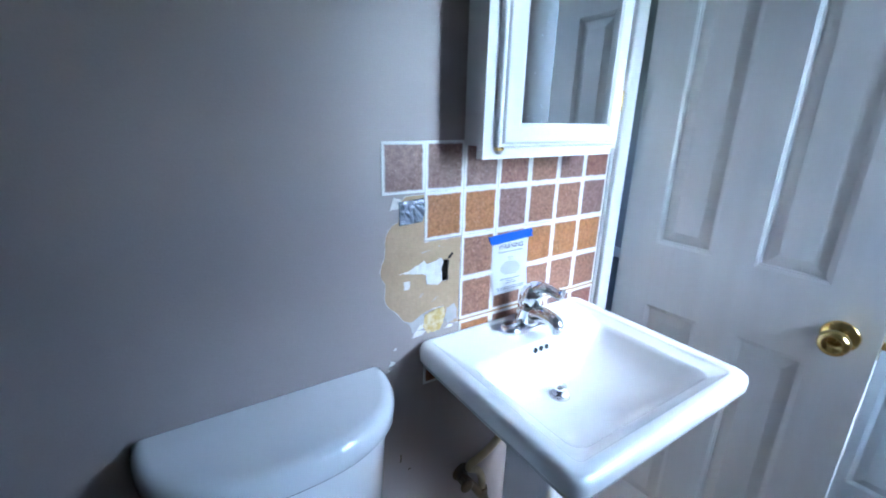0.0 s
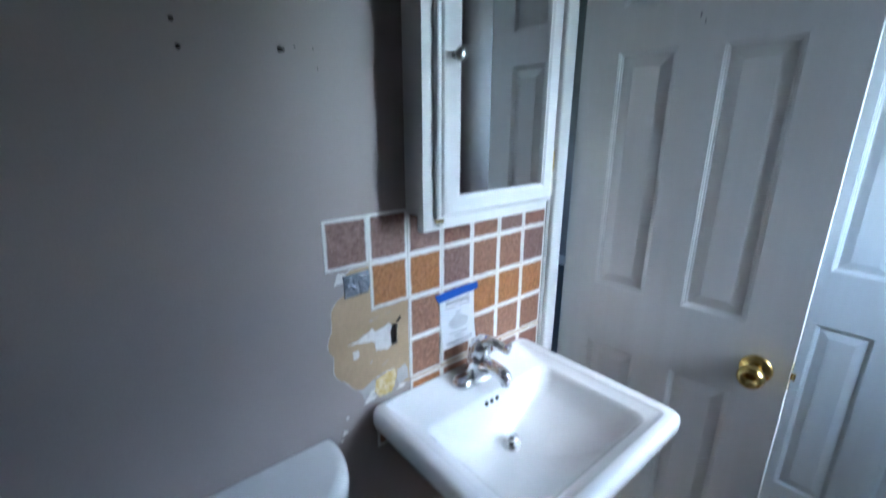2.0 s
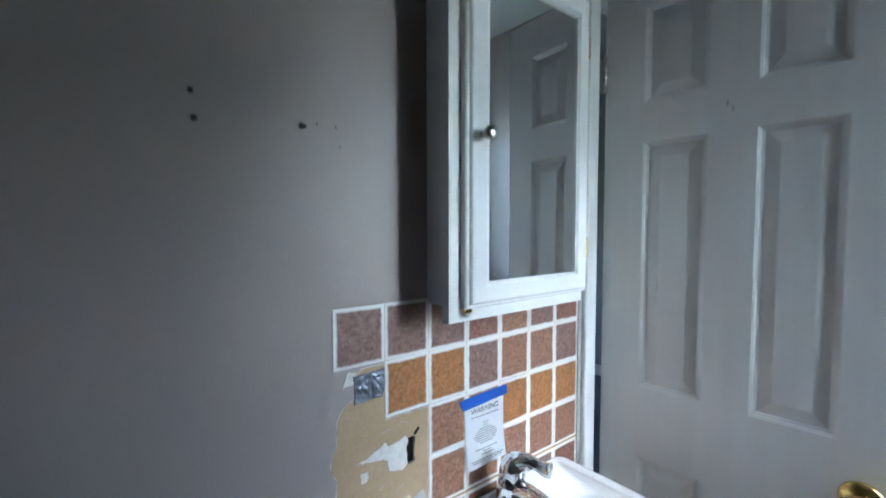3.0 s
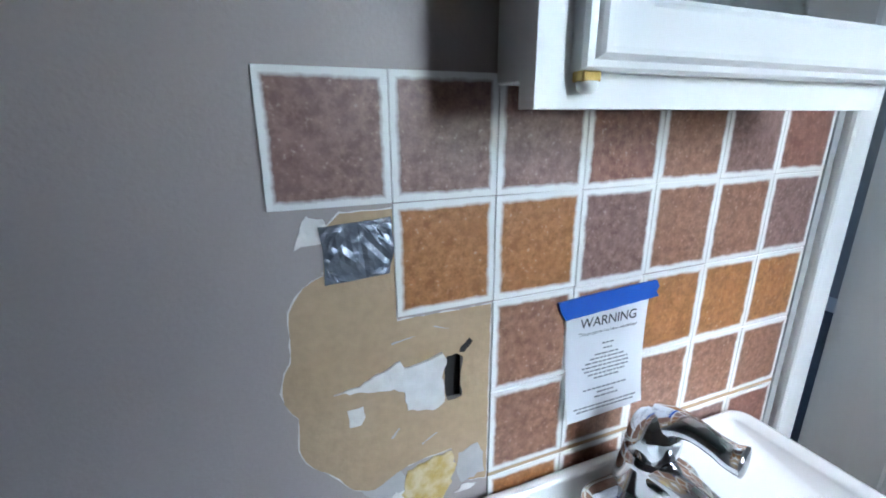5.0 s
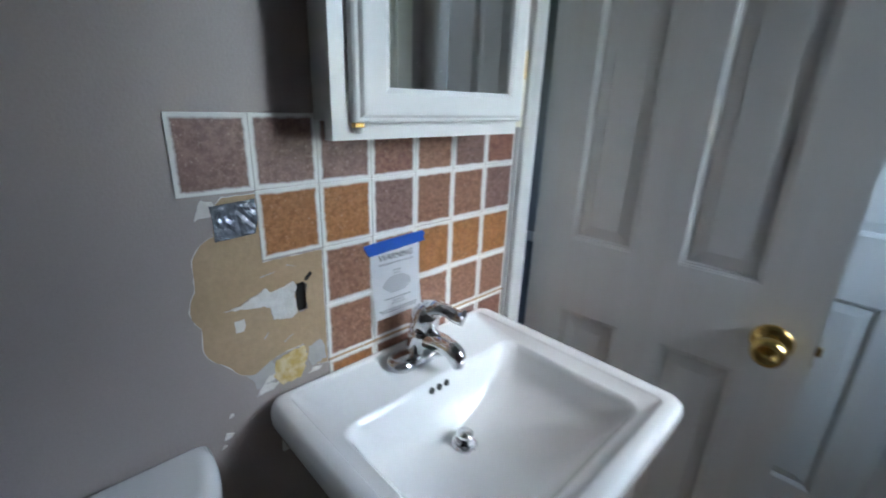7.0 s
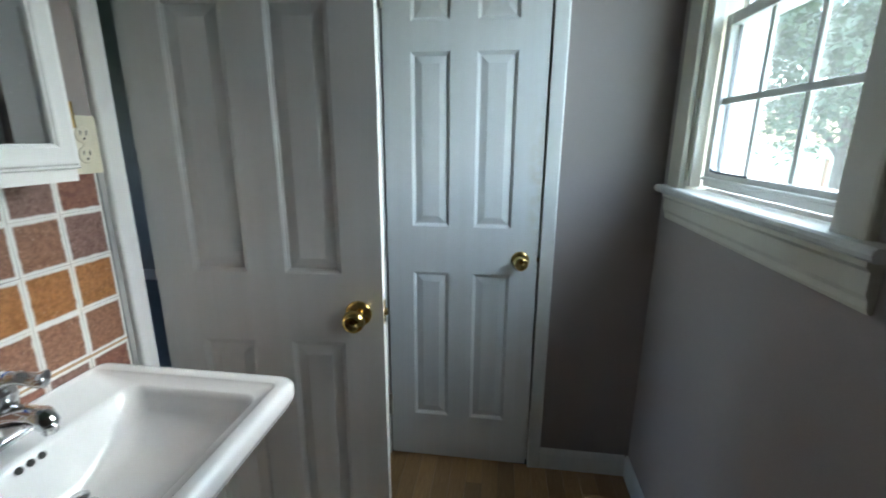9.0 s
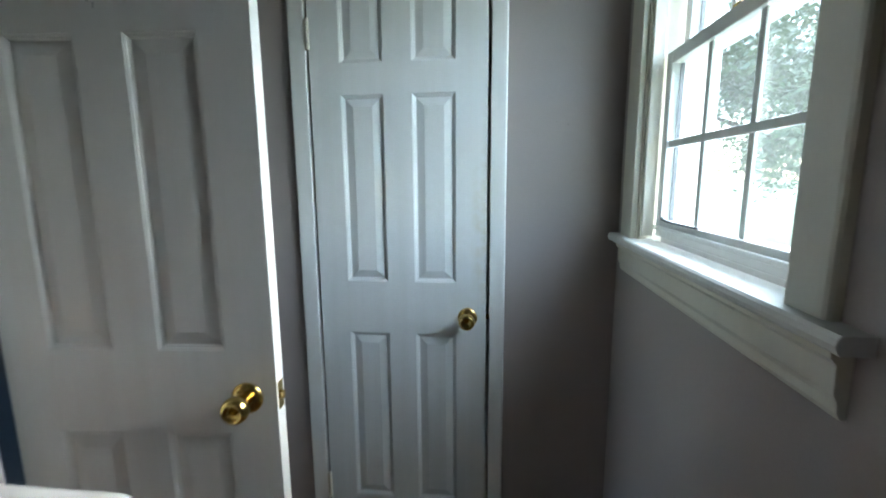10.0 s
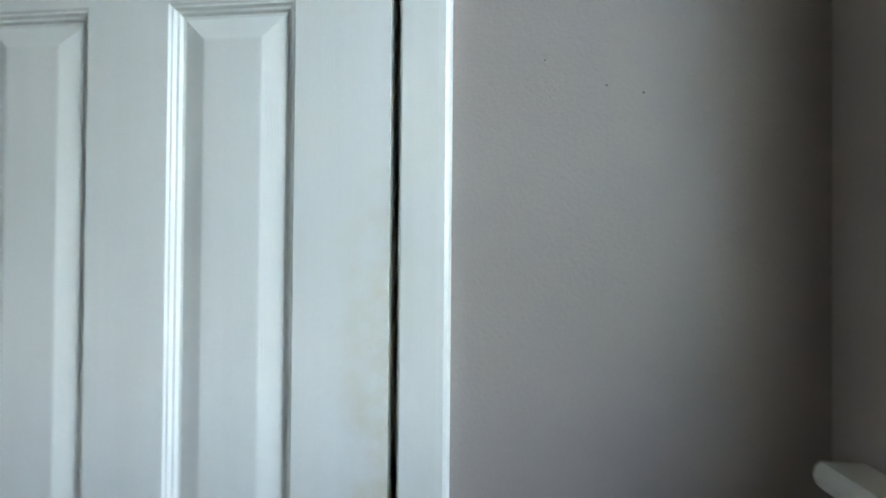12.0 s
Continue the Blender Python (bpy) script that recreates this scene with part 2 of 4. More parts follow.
BRICK_SKIN = material("outer_wall_siding", (0.62, 0.61, 0.58), 0.7, scale=3)
POST_WOOD = material("weathered_post_wood", (0.32, 0.15, 0.08), 0.8)


def handled_door_material():
    """The door paint, yellowed by hands along the latch edge."""
    m = DOOR_PAINT.copy()
    m.name = "hand_worn_door_paint"
    nt = m.node_tree
    L = nt.links.new
    b = nt.nodes["Principled BSDF"]
    src = b.inputs["Base Color"].links[0].from_socket
    tc = nt.nodes.new("ShaderNodeTexCoord")
    sep = nt.nodes.new("ShaderNodeSeparateXYZ")
    L(tc.outputs["Object"], sep.inputs[0])

    def ramp_of(out, a, b_):
        r = nt.nodes.new("ShaderNodeMapRange")
        r.interpolation_type = "SMOOTHSTEP"
        r.inputs["From Min"].default_value, r.inputs["From Max"].default_value = a, b_
        L(out, r.inputs["Value"])
        return r.outputs[0]

    n = nt.nodes.new("ShaderNodeTexNoise")
    n.inputs["Scale"].default_value, n.inputs["Detail"].default_value = 22.0, 5.0
    L(tc.outputs["Object"], n.inputs["Vector"])
    f = ramp_of(n.outputs["Fac"], 0.35, 0.72)
    for o in (ramp_of(sep.outputs["X"], 0.490, 0.553), ramp_of(sep.outputs["Z"], 0.80, 1.15), ramp_of(sep.outputs["Z"], 1.48, 1.25)):
        mul = nt.nodes.new("ShaderNodeMath")
        mul.operation = "MULTIPLY"
        L(f, mul.inputs[0])
        L(o, mul.inputs[1])
        f = mul.outputs[0]
    mix = nt.nodes.new("ShaderNodeMix")
    mix.data_type = "RGBA"
    L(f, mix.inputs["Factor"])
    L(src, mix.inputs["A"])
    mix.inputs["B"].default_value = (0.63, 0.58, 0.46, 1)
    L(mix.outputs["Result"], b.inputs["Base Color"])
    return m


HANDLED_PAINT = handled_door_material()

# ---- mesh helpers ----
def link(name, bm, mat, parent=None, label="", smooth=False, at=None):
    me = bpy.data.meshes.new(name)
    bmesh.ops.recalc_face_normals(bm, faces=bm.faces)
    bm.to_mesh(me)
    bm.free()
    if smooth:
        for p in me.polygons:
            p.use_smooth = True
    me.materials.append(mat)
    ob = new(name, me)
    if at is not None:
        ob.matrix_basis = at
    if parent is not None:
        ob.parent = parent
    if label:
        ob["label"] = label
    return ob


def part(name, bm, mat, parent, label="", smooth=False, at=None):
    return link(name, bm, mat, parent, label, smooth, at)


def thing(name, label, category, at=None, group="", kind=""):
    ob = new(name)
    ob.empty_display_size = 0.05
    if at is not None:
        ob.matrix_basis = at
    return tagged(ob, label, category, group, kind)


def structure(name, bm, mat, label="", category="", smooth=False):
    return tagged(link(name, bm, mat, smooth=smooth), label, category, kind="structure")


def box(bm, x0, y0, z0, x1, y1, z1, bevel=0.0, seg=2):
    vs = [bm.verts.new((x, y, z)) for x in (x0, x1) for y in (y0, y1) for z in (z0, z1)]
    quads = ((0, 1, 3, 2), (4, 6, 7, 5), (0, 4, 5, 1), (2, 3, 7, 6), (0, 2, 6, 4), (1, 5, 7, 3))
    fs = [bm.faces.new([vs[i] for i in q]) for q in quads]
    if bevel:
        es = list({e for f in fs for e in f.edges})
        bmesh.ops.bevel(bm, geom=es, offset=bevel, segments=seg, profile=0.5, affect="EDGES")
    return bm


def boxes(*specs, bevel=0.0, seg=2):
    bm = bmesh.new()
    for s in specs:
        box(bm, *s, bevel=bevel, seg=seg)
    return bm


def slab(us, vs, opened, w0, w1, put):
    """A slab over the grid us x vs with the cells in opened left out; put(u, v, w) gives the place."""
    bm = bmesh.new()
    cache = {}

    def vert(u, v, w):
        k = (round(u, 5), round(v, 5), w)
        if k not in cache:
            cache[k] = bm.verts.new(put(u, v, w))
        return cache[k]

    solid = {(i, j) for i in range(len(us) - 1) for j in range(len(vs) - 1)} - set(opened)
    for i, j in solid:
        u0, u1, v0, v1 = us[i], us[i + 1], vs[j], vs[j + 1]
        for w in (w0, w1):
            bm.faces.new([vert(u0, v0, w), vert(u1, v0, w), vert(u1, v1, w), vert(u0, v1, w)])
        for (di, dj, a, b) in ((-1, 0, (u0, v0), (u0, v1)), (1, 0, (u1, v0), (u1, v1)), (0, -1, (u0, v0), (u1, v0)), (0, 1, (u0, v1), (u1, v1))):
            if (i + di, j + dj) not in solid:
                bm.faces.new([vert(*a, w0), vert(*b, w0), vert(*b, w1), vert(*a, w1)])
    return bm


def loft(bm, rings, close_first=True, close_last=True):
    rows = [[bm.verts.new(p) for p in r] for r in rings]
    n = len(rows[0])
    for a, b in zip(rows, rows[1:]):
        for i in range(n):
            bm.faces.new([a[i], a[(i + 1) % n], b[(i + 1) % n], b[i]])
    if close_first:
        bm.faces.new(rows[0])
    if close_last:
        bm.faces.new(rows[-1])
    return bm


def rounded(x0, y0, x1, y1, r, z, n=6):
    """A rounded rectangle, as a ring of points at height z."""
    pts = []
    for cx, cy, a0 in ((x1 - r, y1 - r, 0), (x0 + r, y1 - r, 90), (x0 + r, y0 + r, 180), (x1 - r, y0 + r, 270)):
        for k in range(n + 1):
            a = radians(a0 + 90 * k / n)
            pts.append((cx + r * math.cos(a), cy + r * math.sin(a), z))
    return pts


def lathe(bm, profile, m=Matrix(), n=24):
    """Turns (radius, height) round z, then moves it by m."""
    rings = [[m @ Vector((r * math.cos(2 * math.pi * k / n), r * math.sin(2 * math.pi * k / n), h)) for k in range(n)] for r, h in profile]
    return loft(bm, rings)


def tube(bm, pts, radii, n=12, flat=1.0):
    """A tube along pts; radii is a number or one for each point."""
    pts = [Vector(p) for p in pts]
    if not isinstance(radii, (list, tuple)):
        radii = [radii] * len(pts)
    rings = []
    side = None
    for i, p in enumerate(pts):
        d = (pts[min(i + 1, len(pts) - 1)] - pts[max(i - 1, 0)]).normalized()
        if side is None:
            side = d.orthogonal().normalized()
        side = (side - d * side.dot(d)).normalized()
        up = d.cross(side)
        rings.append([p + radii[i] * (math.cos(2 * math.pi * k / n) * side + flat * math.sin(2 * math.pi * k / n) * up) for k in range(n)])
    return loft(bm, rings)


def curve_points(ctrl, n=24):
    """Catmull-Rom through the control points."""
    c = [Vector(p) for p in ctrl]
    c = [2 * c[0] - c[1]] + c + [2 * c[-1] - c[-2]]
    out = []
    for i in range(1, len(c) - 2):
        for k in range(n):
            t = k / n
            out.append(0.5 * ((2 * c[i]) + (c[i + 1] - c[i - 1]) * t + (2 * c[i - 1] - 5 * c[i] + 4 * c[i + 1] - c[i + 2]) * t * t + (3 * c[i] - c[i - 1] - 3 * c[i + 1] + c[i + 2]) * t ** 3))
    out.append(c[-2])
    return out


def sheet(outline, depth, holes=(), put=lambda u, v, w: (u, w, v)):
    """A thin flat piece with an outline and holes, its front at -depth and its back at 0."""
    bm = bmesh.new()
    for loop in (outline, *holes):
        vs = [bm.verts.new(put(u, v, -depth)) for u, v in loop]
        for a, b in zip(vs, vs[1:] + vs[:1]):
            bm.edges.new((a, b))
    bmesh.ops.triangle_fill(bm, use_beauty=True, edges=list(bm.edges))
    ext = bmesh.ops.extrude_edge_only(bm, edges=[e for e in bm.edges if len(e.link_faces) == 1])
    back = Vector(put(0, 0, 0)) - Vector(put(0, 0, -depth))
    for v in ext["geom"]:
        if isinstance(v, bmesh.types.BMVert):
            v.co += back
    return bm


def ragged(outline, amount, step, seed):
    """Roughens an outline: points every step, pushed about by up to amount."""
    rng = random.Random(seed)
    out = []
    for (x0, y0), (x1, y1) in zip(outline, outline[1:] + outline[:1]):
        n = max(1, int(math.hypot(x1 - x0, y1 - y0) / step))
        for k in range(n):
            f = k / n
            out.append((x0 + (x1 - x0) * f + rng.uniform(-amount, amount), y0 + (y1 - y0) * f + rng.uniform(-amount, amount)))
    return out


def extrude_profile(profile, put, l0, l1):
    """A straight moulding: profile points (a, b), run from l0 to l1; put(a, b, l) gives the place."""
    bm = bmesh.new()
    return loft(bm, [[put(a, b, l) for a, b in profile] for l in (l0, l1)])


def bevelled(bm, offset, seg=2, angle=40):
    es = [e for e in bm.edges if len(e.link_faces) == 2 and e.calc_face_angle(0) > radians(angle)]
    bmesh.ops.bevel(bm, geom=es, offset=offset, segments=seg, profile=0.5, affect="EDGES")
    return bm


def lettering(text, size, mat, parent, at, name="lettering", bold=0.0):
    cu = bpy.data.curves.new(name, "FONT")
    cu.body, cu.size, cu.align_x, cu.offset = text, size, "CENTER", bold
    tmp = new(name + "_source", cu)
    bpy.context.view_layer.update()
    me = bpy.data.meshes.new_from_object(tmp.evaluated_get(bpy.context.evaluated_depsgraph_get()))
    bpy.data.objects.remove(tmp)
    me.materials.clear()
    me.materials.append(mat)
    ob = new(name, me)
    ob.parent = parent
    ob.matrix_basis = at
    return ob


# ---- the shell of the room ----
X_LEFT, X_CLOSET, Y_WINDOW, CEIL = -1.30, 2.030, -1.374, 2.40
DOOR_H = 2.025
HINGE_X = 1.346
LATCH_X = 1.918
WIN_X0, WIN_X1, WIN_Z0, WIN_Z1 = 1.240, 1.867, 1.150, 2.03

# wall with the sink; one doorway, one broken hole in the plasterboard
us = [X_LEFT - 0.12, 0.7663, 0.7868, HINGE_X - 0.012, LATCH_X + 0.012, X_CLOSET + 0.12]
vs = [0, 0.974, 1.026, DOOR_H + 0.015, CEIL]
wall_north = structure("wall_north", slab(us, vs, [(1, 1), (3, 0), (3, 1), (3, 2)], 0, 0.115, lambda u, v, w: (u, w, v)), WALL_PAINT, "taupe painted plasterboard wall with damaged patch", "wall")
# wall with the closet door
us = [Y_WINDOW, -0.978, -0.406, 0.0]
vs = [0, DOOR_H + 0.012, CEIL]
wall_east = structure("wall_east", slab(us, vs, [(1, 0)], 0, 0.11, lambda u, v, w: (X_CLOSET + w, u, v)), WALL_PAINT, "taupe painted wall with a closet doorway", "wall")
# window wall
us = [X_LEFT - 0.12, WIN_X0, WIN_X1, X_CLOSET + 0.11]
vs = [0, WIN_Z0, WIN_Z1, CEIL]
wall_south = structure("wall_south", slab(us, vs, [(1, 1)], 0, -0.15, lambda u, v, w: (u, Y_WINDOW + w, v)), WALL_PAINT, "taupe painted wall with one window", "wall")
us2 = [-3.2, WIN_X0 - 0.02, WIN_X1 + 0.02, 4.3]
vs2 = [-0.8, WIN_Z0 - 0.012, WIN_Z1 + 0.02, 2.9]
structure("outer_wall", slab(us2, vs2, [(1, 1)], -0.152, -0.180, lambda u, v, w: (u, Y_WINDOW + w, v)), BRICK_SKIN, "pale outer house wall round the window", "wall")
wall_west = structure("wall_west", boxes((X_LEFT - 0.12, Y_WINDOW, 0, X_LEFT, 0, CEIL)), WALL_PAINT, "plain taupe painted wall", "wall")
ceiling = structure("ceiling", boxes((X_LEFT - 0.2, Y_WINDOW - 0.2, CEIL, X_CLOSET + 0.7, 0.16, CEIL + 0.1)), CEILING_PAINT, "plain unseen ceiling, greyed to cut bounced light", "ceiling")
subfloor = structure("floor", boxes((X_LEFT - 0.15, Y_WINDOW - 0.12, -0.12, X_CLOSET + 0.6, 0.06, -0.012)), DARK_VOID, "warm oak-look plank floor", "floor")

# closet behind the closed door, and the carpeted room beyond the doorway
structure("closet_walls", boxes((X_CLOSET + 0.55, -1.1, 0, X_CLOSET + 0.6, -0.2, CEIL), (X_CLOSET + 0.11, -1.15, 0, X_CLOSET + 0.6, -1.1, CEIL), (X_CLOSET + 0.11, -0.2, 0, X_CLOSET + 0.6, -0.15, CEIL)), HALL_PAINT, "plain walls of the closet", "wall")
structure("hall_floor", boxes((-1.2, 0.062, -0.12, 4.1, 3.6, -0.004)), CARPET, "blue-grey carpet of the room beyond", "floor")
# the opening in the far wall is unseen, added to brighten this room
structure("hall_walls", boxes((4.0, -0.2, -0.004, 4.1, 3.6, CEIL), (-1.2, 3.5, -0.004, 1.4, 3.6, CEIL), (2.4, 3.5, -0.004, 4.0, 3.6, CEIL), (1.4, 3.5, -0.004, 2.4, 3.6, 1.0), (1.4, 3.5, 1.95, 2.4, 3.6, CEIL), (-1.3, 0.115, -0.004, -1.2, 3.6, CEIL), (X_CLOSET + 0.12, 0.0, 0, 4.0, 0.115, CEIL)), HALL_PAINT, "grey walls of the room beyond", "wall")
structure("hall_ceiling", boxes((-1.3, 0.16, CEIL, 4.1, 3.6, CEIL + 0.1), (X_CLOSET + 0.7, -0.05, CEIL, 4.1, 0.16, CEIL + 0.1)), CEILING_PAINT, "plain greyed ceiling of the room beyond", "ceiling")
structure("hall_baseboard", boxes((3.985, 0.117, -0.004, 4.0, 3.5, 0.095), bevel=0.004), TRIM_PAINT, "white baseboard of the room beyond", "baseboard")


# ---- trim ----
def baseboard(name, put, l0, l1):
    prof = [(0, 0), (0.013, 0), (0.013, 0.068), (0.010, 0.080), (0.005, 0.088), (0, 0.09)]
    return structure(name, extrude_profile(prof, put, l0, l1), TRIM_PAINT, "white painted wooden baseboard", "baseboard")


baseboard("baseboard_1", lambda a, b, l: (l, -a, b), X_LEFT, 1.286)
baseboard("baseboard_2", lambda a, b, l: (X_CLOSET - a, l, b), Y_WINDOW + 0.013, -1.030)
baseboard("baseboard_3", lambda a, b, l: (X_CLOSET - a, l, b), -0.345, -0.013)
baseboard("baseboard_4", lambda a, b, l: (l, Y_WINDOW + a, b), X_LEFT, X_CLOSET)
baseboard("baseboard_5", lambda a, b, l: (X_LEFT + a, l, b), Y_WINDOW + 0.013, -0.013)

CASING = [(0, 0), (0.0130, 0), (0.0142, 0.0012), (0.0150, 0.0035), (0.0154, 0.020), (0.0160, 0.045), (0.0158, 0.0535), (0.0140, 0.0575), (0.0105, 0.0595), (0.006, 0.060), (0, 0.060)]


def casing(name, put, l0, l1, width, mat, label):
    """A door or window casing; put(out, across, along), the thin edge towards the opening."""
    prof = [(a, b * width / 0.060) for a, b in CASING]
    return structure(name, bevelled(extrude_profile(prof, put, l0, l1), 0.0008, 1, 60), mat, label, "trim")


# doorway in the sink wall
casing("trim_1", lambda a, b, l: (1.334 - b, -a, l), 0, DOOR_H + 0.07, 0.046, TRIM_PAINT, "white painted door casing beside the tiles")
casing("trim_2", lambda a, b, l: (LATCH_X + 0.014 + b, -a, l), 0, DOOR_H + 0.07, 0.062, TRIM_PAINT, "white painted door casing")
casing("trim_3", lambda a, b, l: (l, -a, DOOR_H + 0.008 + b), 1.334, LATCH_X + 0.014, 0.062, TRIM_PAINT, "white painted head casing")
structure("door_frame_1", boxes((HINGE_X - 0.012, 0.0, 0, HINGE_X - 0.0, 0.115, DOOR_H + 0.015), (LATCH_X, 0.0, 0, LATCH_X + 0.012, 0.115, DOOR_H + 0.015), (HINGE_X, 0.0, DOOR_H + 0.003, LATCH_X, 0.115, DOOR_H + 0.015),
                                (HINGE_X, 0.045, 0, HINGE_X + 0.01, 0.075, DOOR_H + 0.003), (LATCH_X - 0.01, 0.045, 0, LATCH_X, 0.075, DOOR_H + 0.003)), TRIM_PAINT, "white painted door jamb", "trim")
structure("threshold_1", boxes((HINGE_X, 0.03, -0.012, LATCH_X, 0.075, 0.004), bevel=0.002), NICKEL, "flat metal carpet strip in the doorway", "trim")
# closet doorway
casing("trim_4", lambda a, b, l: (X_CLOSET - a, -0.404 + b, l), 0, DOOR_H + 0.07, 0.056, TRIM_PAINT, "white painted closet door casing")
casing("trim_5", lambda a, b, l: (X_CLOSET - a, -0.979 - b, l), 0, DOOR_H + 0.07, 0.050, TRIM_PAINT, "white painted closet door casing")
casing("trim_6", lambda a, b, l: (X_CLOSET - a, l, DOOR_H + 0.01 + b), -0.979, -0.404, 0.060, TRIM_PAINT, "white painted closet head casing")
structure("door_frame_2", boxes((X_CLOSET + 0.03, -0.978, 0, X_CLOSET + 0.11, -0.968, DOOR_H + 0.01), (X_CLOSET + 0.03, -0.416, 0, X_CLOSET + 0.11, -0.406, DOOR_H + 0.01), (X_CLOSET + 0.03, -0.968, DOOR_H + 0.002, X_CLOSET + 0.11, -0.416, DOOR_H + 0.012)), TRIM_PAINT, "white painted closet door jamb", "trim")


# ---- six-panel doors ----
DW, DT = 0.556, 0.035
COLS = [0.0, 0.097, 0.233, 0.323, 0.459, DW]
ROWS = [0.012, 0.208, 0.823, 1.000, 1.596, 1.690, 1.912, DOOR_H - 0.002]


def panel_mesh(u0, u1, v0, v1):
    """One moulded panel, both faces, with its sunk moulding and raised field."""
    bm = bmesh.new()
    profile = [(0.0, 0.0), (0.002, 0.0018), (0.004, 0.0020), (0.006, 0.0052), (0.0085, 0.0056), (0.0105, 0.0085), (0.0135, 0.0088), (0.0365, 0.0030), (0.0385, 0.0028)]
    for side in (0, 1):
        rings = []
        for i, d in profile:
            w = d if side == 0 else DT - d
            rings.append([(u0 + i, w, v0 + i), (u1 - i, w, v0 + i), (u1 - i, w, v1 - i), (u0 + i, w, v1 - i)])
        loft(bm, rings, close_first=False)
    bmesh.ops.remove_doubles(bm, verts=bm.verts, dist=1e-6)
    return bm


def knob(parent, at, mat, lock):
    """A round door knob with rosette; local -y points out of the door."""
    out = at @ pose(0, 0, 0, 90)
    k = part("knob", lathe(bmesh.new(), [(0.0, 0.0), (0.013, 0.0), (0.0125, 0.012), (0.011, 0.022), (0.012, 0.028), (0.0185, 0.033), (0.0252, 0.041), (0.0268, 0.050), (0.0252, 0.058), (0.021, 0.0635), (0.0165, 0.0655), (0.0150, 0.0640), (0.0, 0.0630)], n=32), mat, parent, "round polished brass knob", True, out)
    part("rosette", lathe(bmesh.new(), [(0.0, 0.0), (0.0325, 0.0), (0.0325, 0.003), (0.030, 0.006), (0.024, 0.009), (0.016, 0.0105), (0.013, 0.012), (0.0, 0.012)], n=32), mat, k, "", True)
    if lock:
        part("lock_button", boxes((-0.0065, -0.0022, 0.062, 0.0065, 0.0022, 0.0695), bevel=0.001), mat, k)
    return k


def hinge(parent, at, mat, label):
    """A butt hinge; knuckles along z, the leaf towards -x."""
    h = part("hinge", boxes((-0.030, -0.0015, -0.044, 0.0, 0.0015, 0.044), bevel=0.0005), mat, parent, label, False, at)
    for i in range(5):
        part("knuckle", lathe(bmesh.new(), [(0.0, -0.0085), (0.0058, -0.0085), (0.0062, -0.007), (0.0062, 0.007), (0.0058, 0.0085), (0.0, 0.0085)], n=14), mat, h, "", True, pose(0.002, -0.004, -0.0352 + 0.0176 * i))
    part("pin", lathe(bmesh.new(), [(0.0, 0.0), (0.005, 0.0), (0.0055, 0.003), (0.003, 0.006), (0.0, 0.007)], n=12), mat, h, "", True, pose(0.002, -0.004, 0.044))
    return h


def six_panel_door(name, label, at, lock, knob_z, leaf_paint):
    d = thing(name, label, "door", at, kind="structure")
    part("leaf", bevelled(slab(COLS, ROWS, [(c, r) for c in (1, 3) for r in (1, 3, 5)], 0, DT, lambda u, v, w: (u, w, v)), 0.0012, 2, 80), leaf_paint, d)
    for c in (1, 3):
        for r in (1, 3, 5):
            part("panel", panel_mesh(COLS[c], COLS[c + 1], ROWS[r], ROWS[r + 1]), DOOR_PAINT, d)
    knob(d, pose(DW - 0.060, -0.0005, knob_z), BRASS, lock)
    part("latch_plate", boxes((DW - 0.0006, 0.006, knob_z - 0.029, DW + 0.0012, 0.029, knob_z + 0.029), bevel=0.0004), BRASS, d)
    part("latch_bolt", boxes((DW + 0.0012, 0.011, knob_z - 0.008, DW + 0.009, 0.022, knob_z + 0.008), bevel=0.002), BRASS, d)
    return d


door_1 = six_panel_door("door_1", "white six-panel bathroom door standing open", pose(1.376, -0.0060, 0, 0, 0, -85.5), True, 0.902, DOOR_PAINT)
knob(door_1, pose(DW - 0.060, DT + 0.0005, 0.902, 0, 0, 180), BRASS, False)
for z in (1.775, 0.24):
    hinge(door_1, pose(-0.003, -0.001, z, 0, 0, 12), NICKEL, "plain steel butt hinge")
door_2 = six_panel_door("door_2", "closed white six-panel closet door", pose(2.018, -0.4135, 0, 0, 0, -90), False, 0.885, HANDLED_PAINT)
for z in (1.775, 0.24):
    hinge(door_2, pose(-0.002, -0.001, z, 0, 0, 0), OLD_TRIM_PAINT, "butt hinge painted over in white")


# ---- window ----
window_1 = thing("window_1", "white double-hung window with muntins", "window", kind="structure")
Y_LOW, Y_UP = -1.428, -1.462     # planes of the two sashes
# jamb liner, stops and outer reveal
part("window_frame", boxes((WIN_X0, Y_WINDOW - 0.15, WIN_Z0, WIN_X0 + 0.012, Y_WINDOW, WIN_Z1), (WIN_X1 - 0.012, Y_WINDOW - 0.15, WIN_Z0, WIN_X1, Y_WINDOW, WIN_Z1),
                           (WIN_X0 + 0.012, Y_WINDOW - 0.15, WIN_Z1 - 0.012, WIN_X1 - 0.012, Y_WINDOW, WIN_Z1), bevel=0.0015), OLD_TRIM_PAINT, window_1)
for xa, xb in ((WIN_X0 + 0.012, WIN_X0 + 0.026), (WIN_X1 - 0.028, WIN_X1 - 0.012)):
    part("stop", boxes((xa, Y_LOW + 0.018, WIN_Z0 + 0.03, xb, Y_WINDOW - 0.004, WIN_Z1 - 0.012), bevel=0.003), OLD_TRIM_PAINT, window_1)
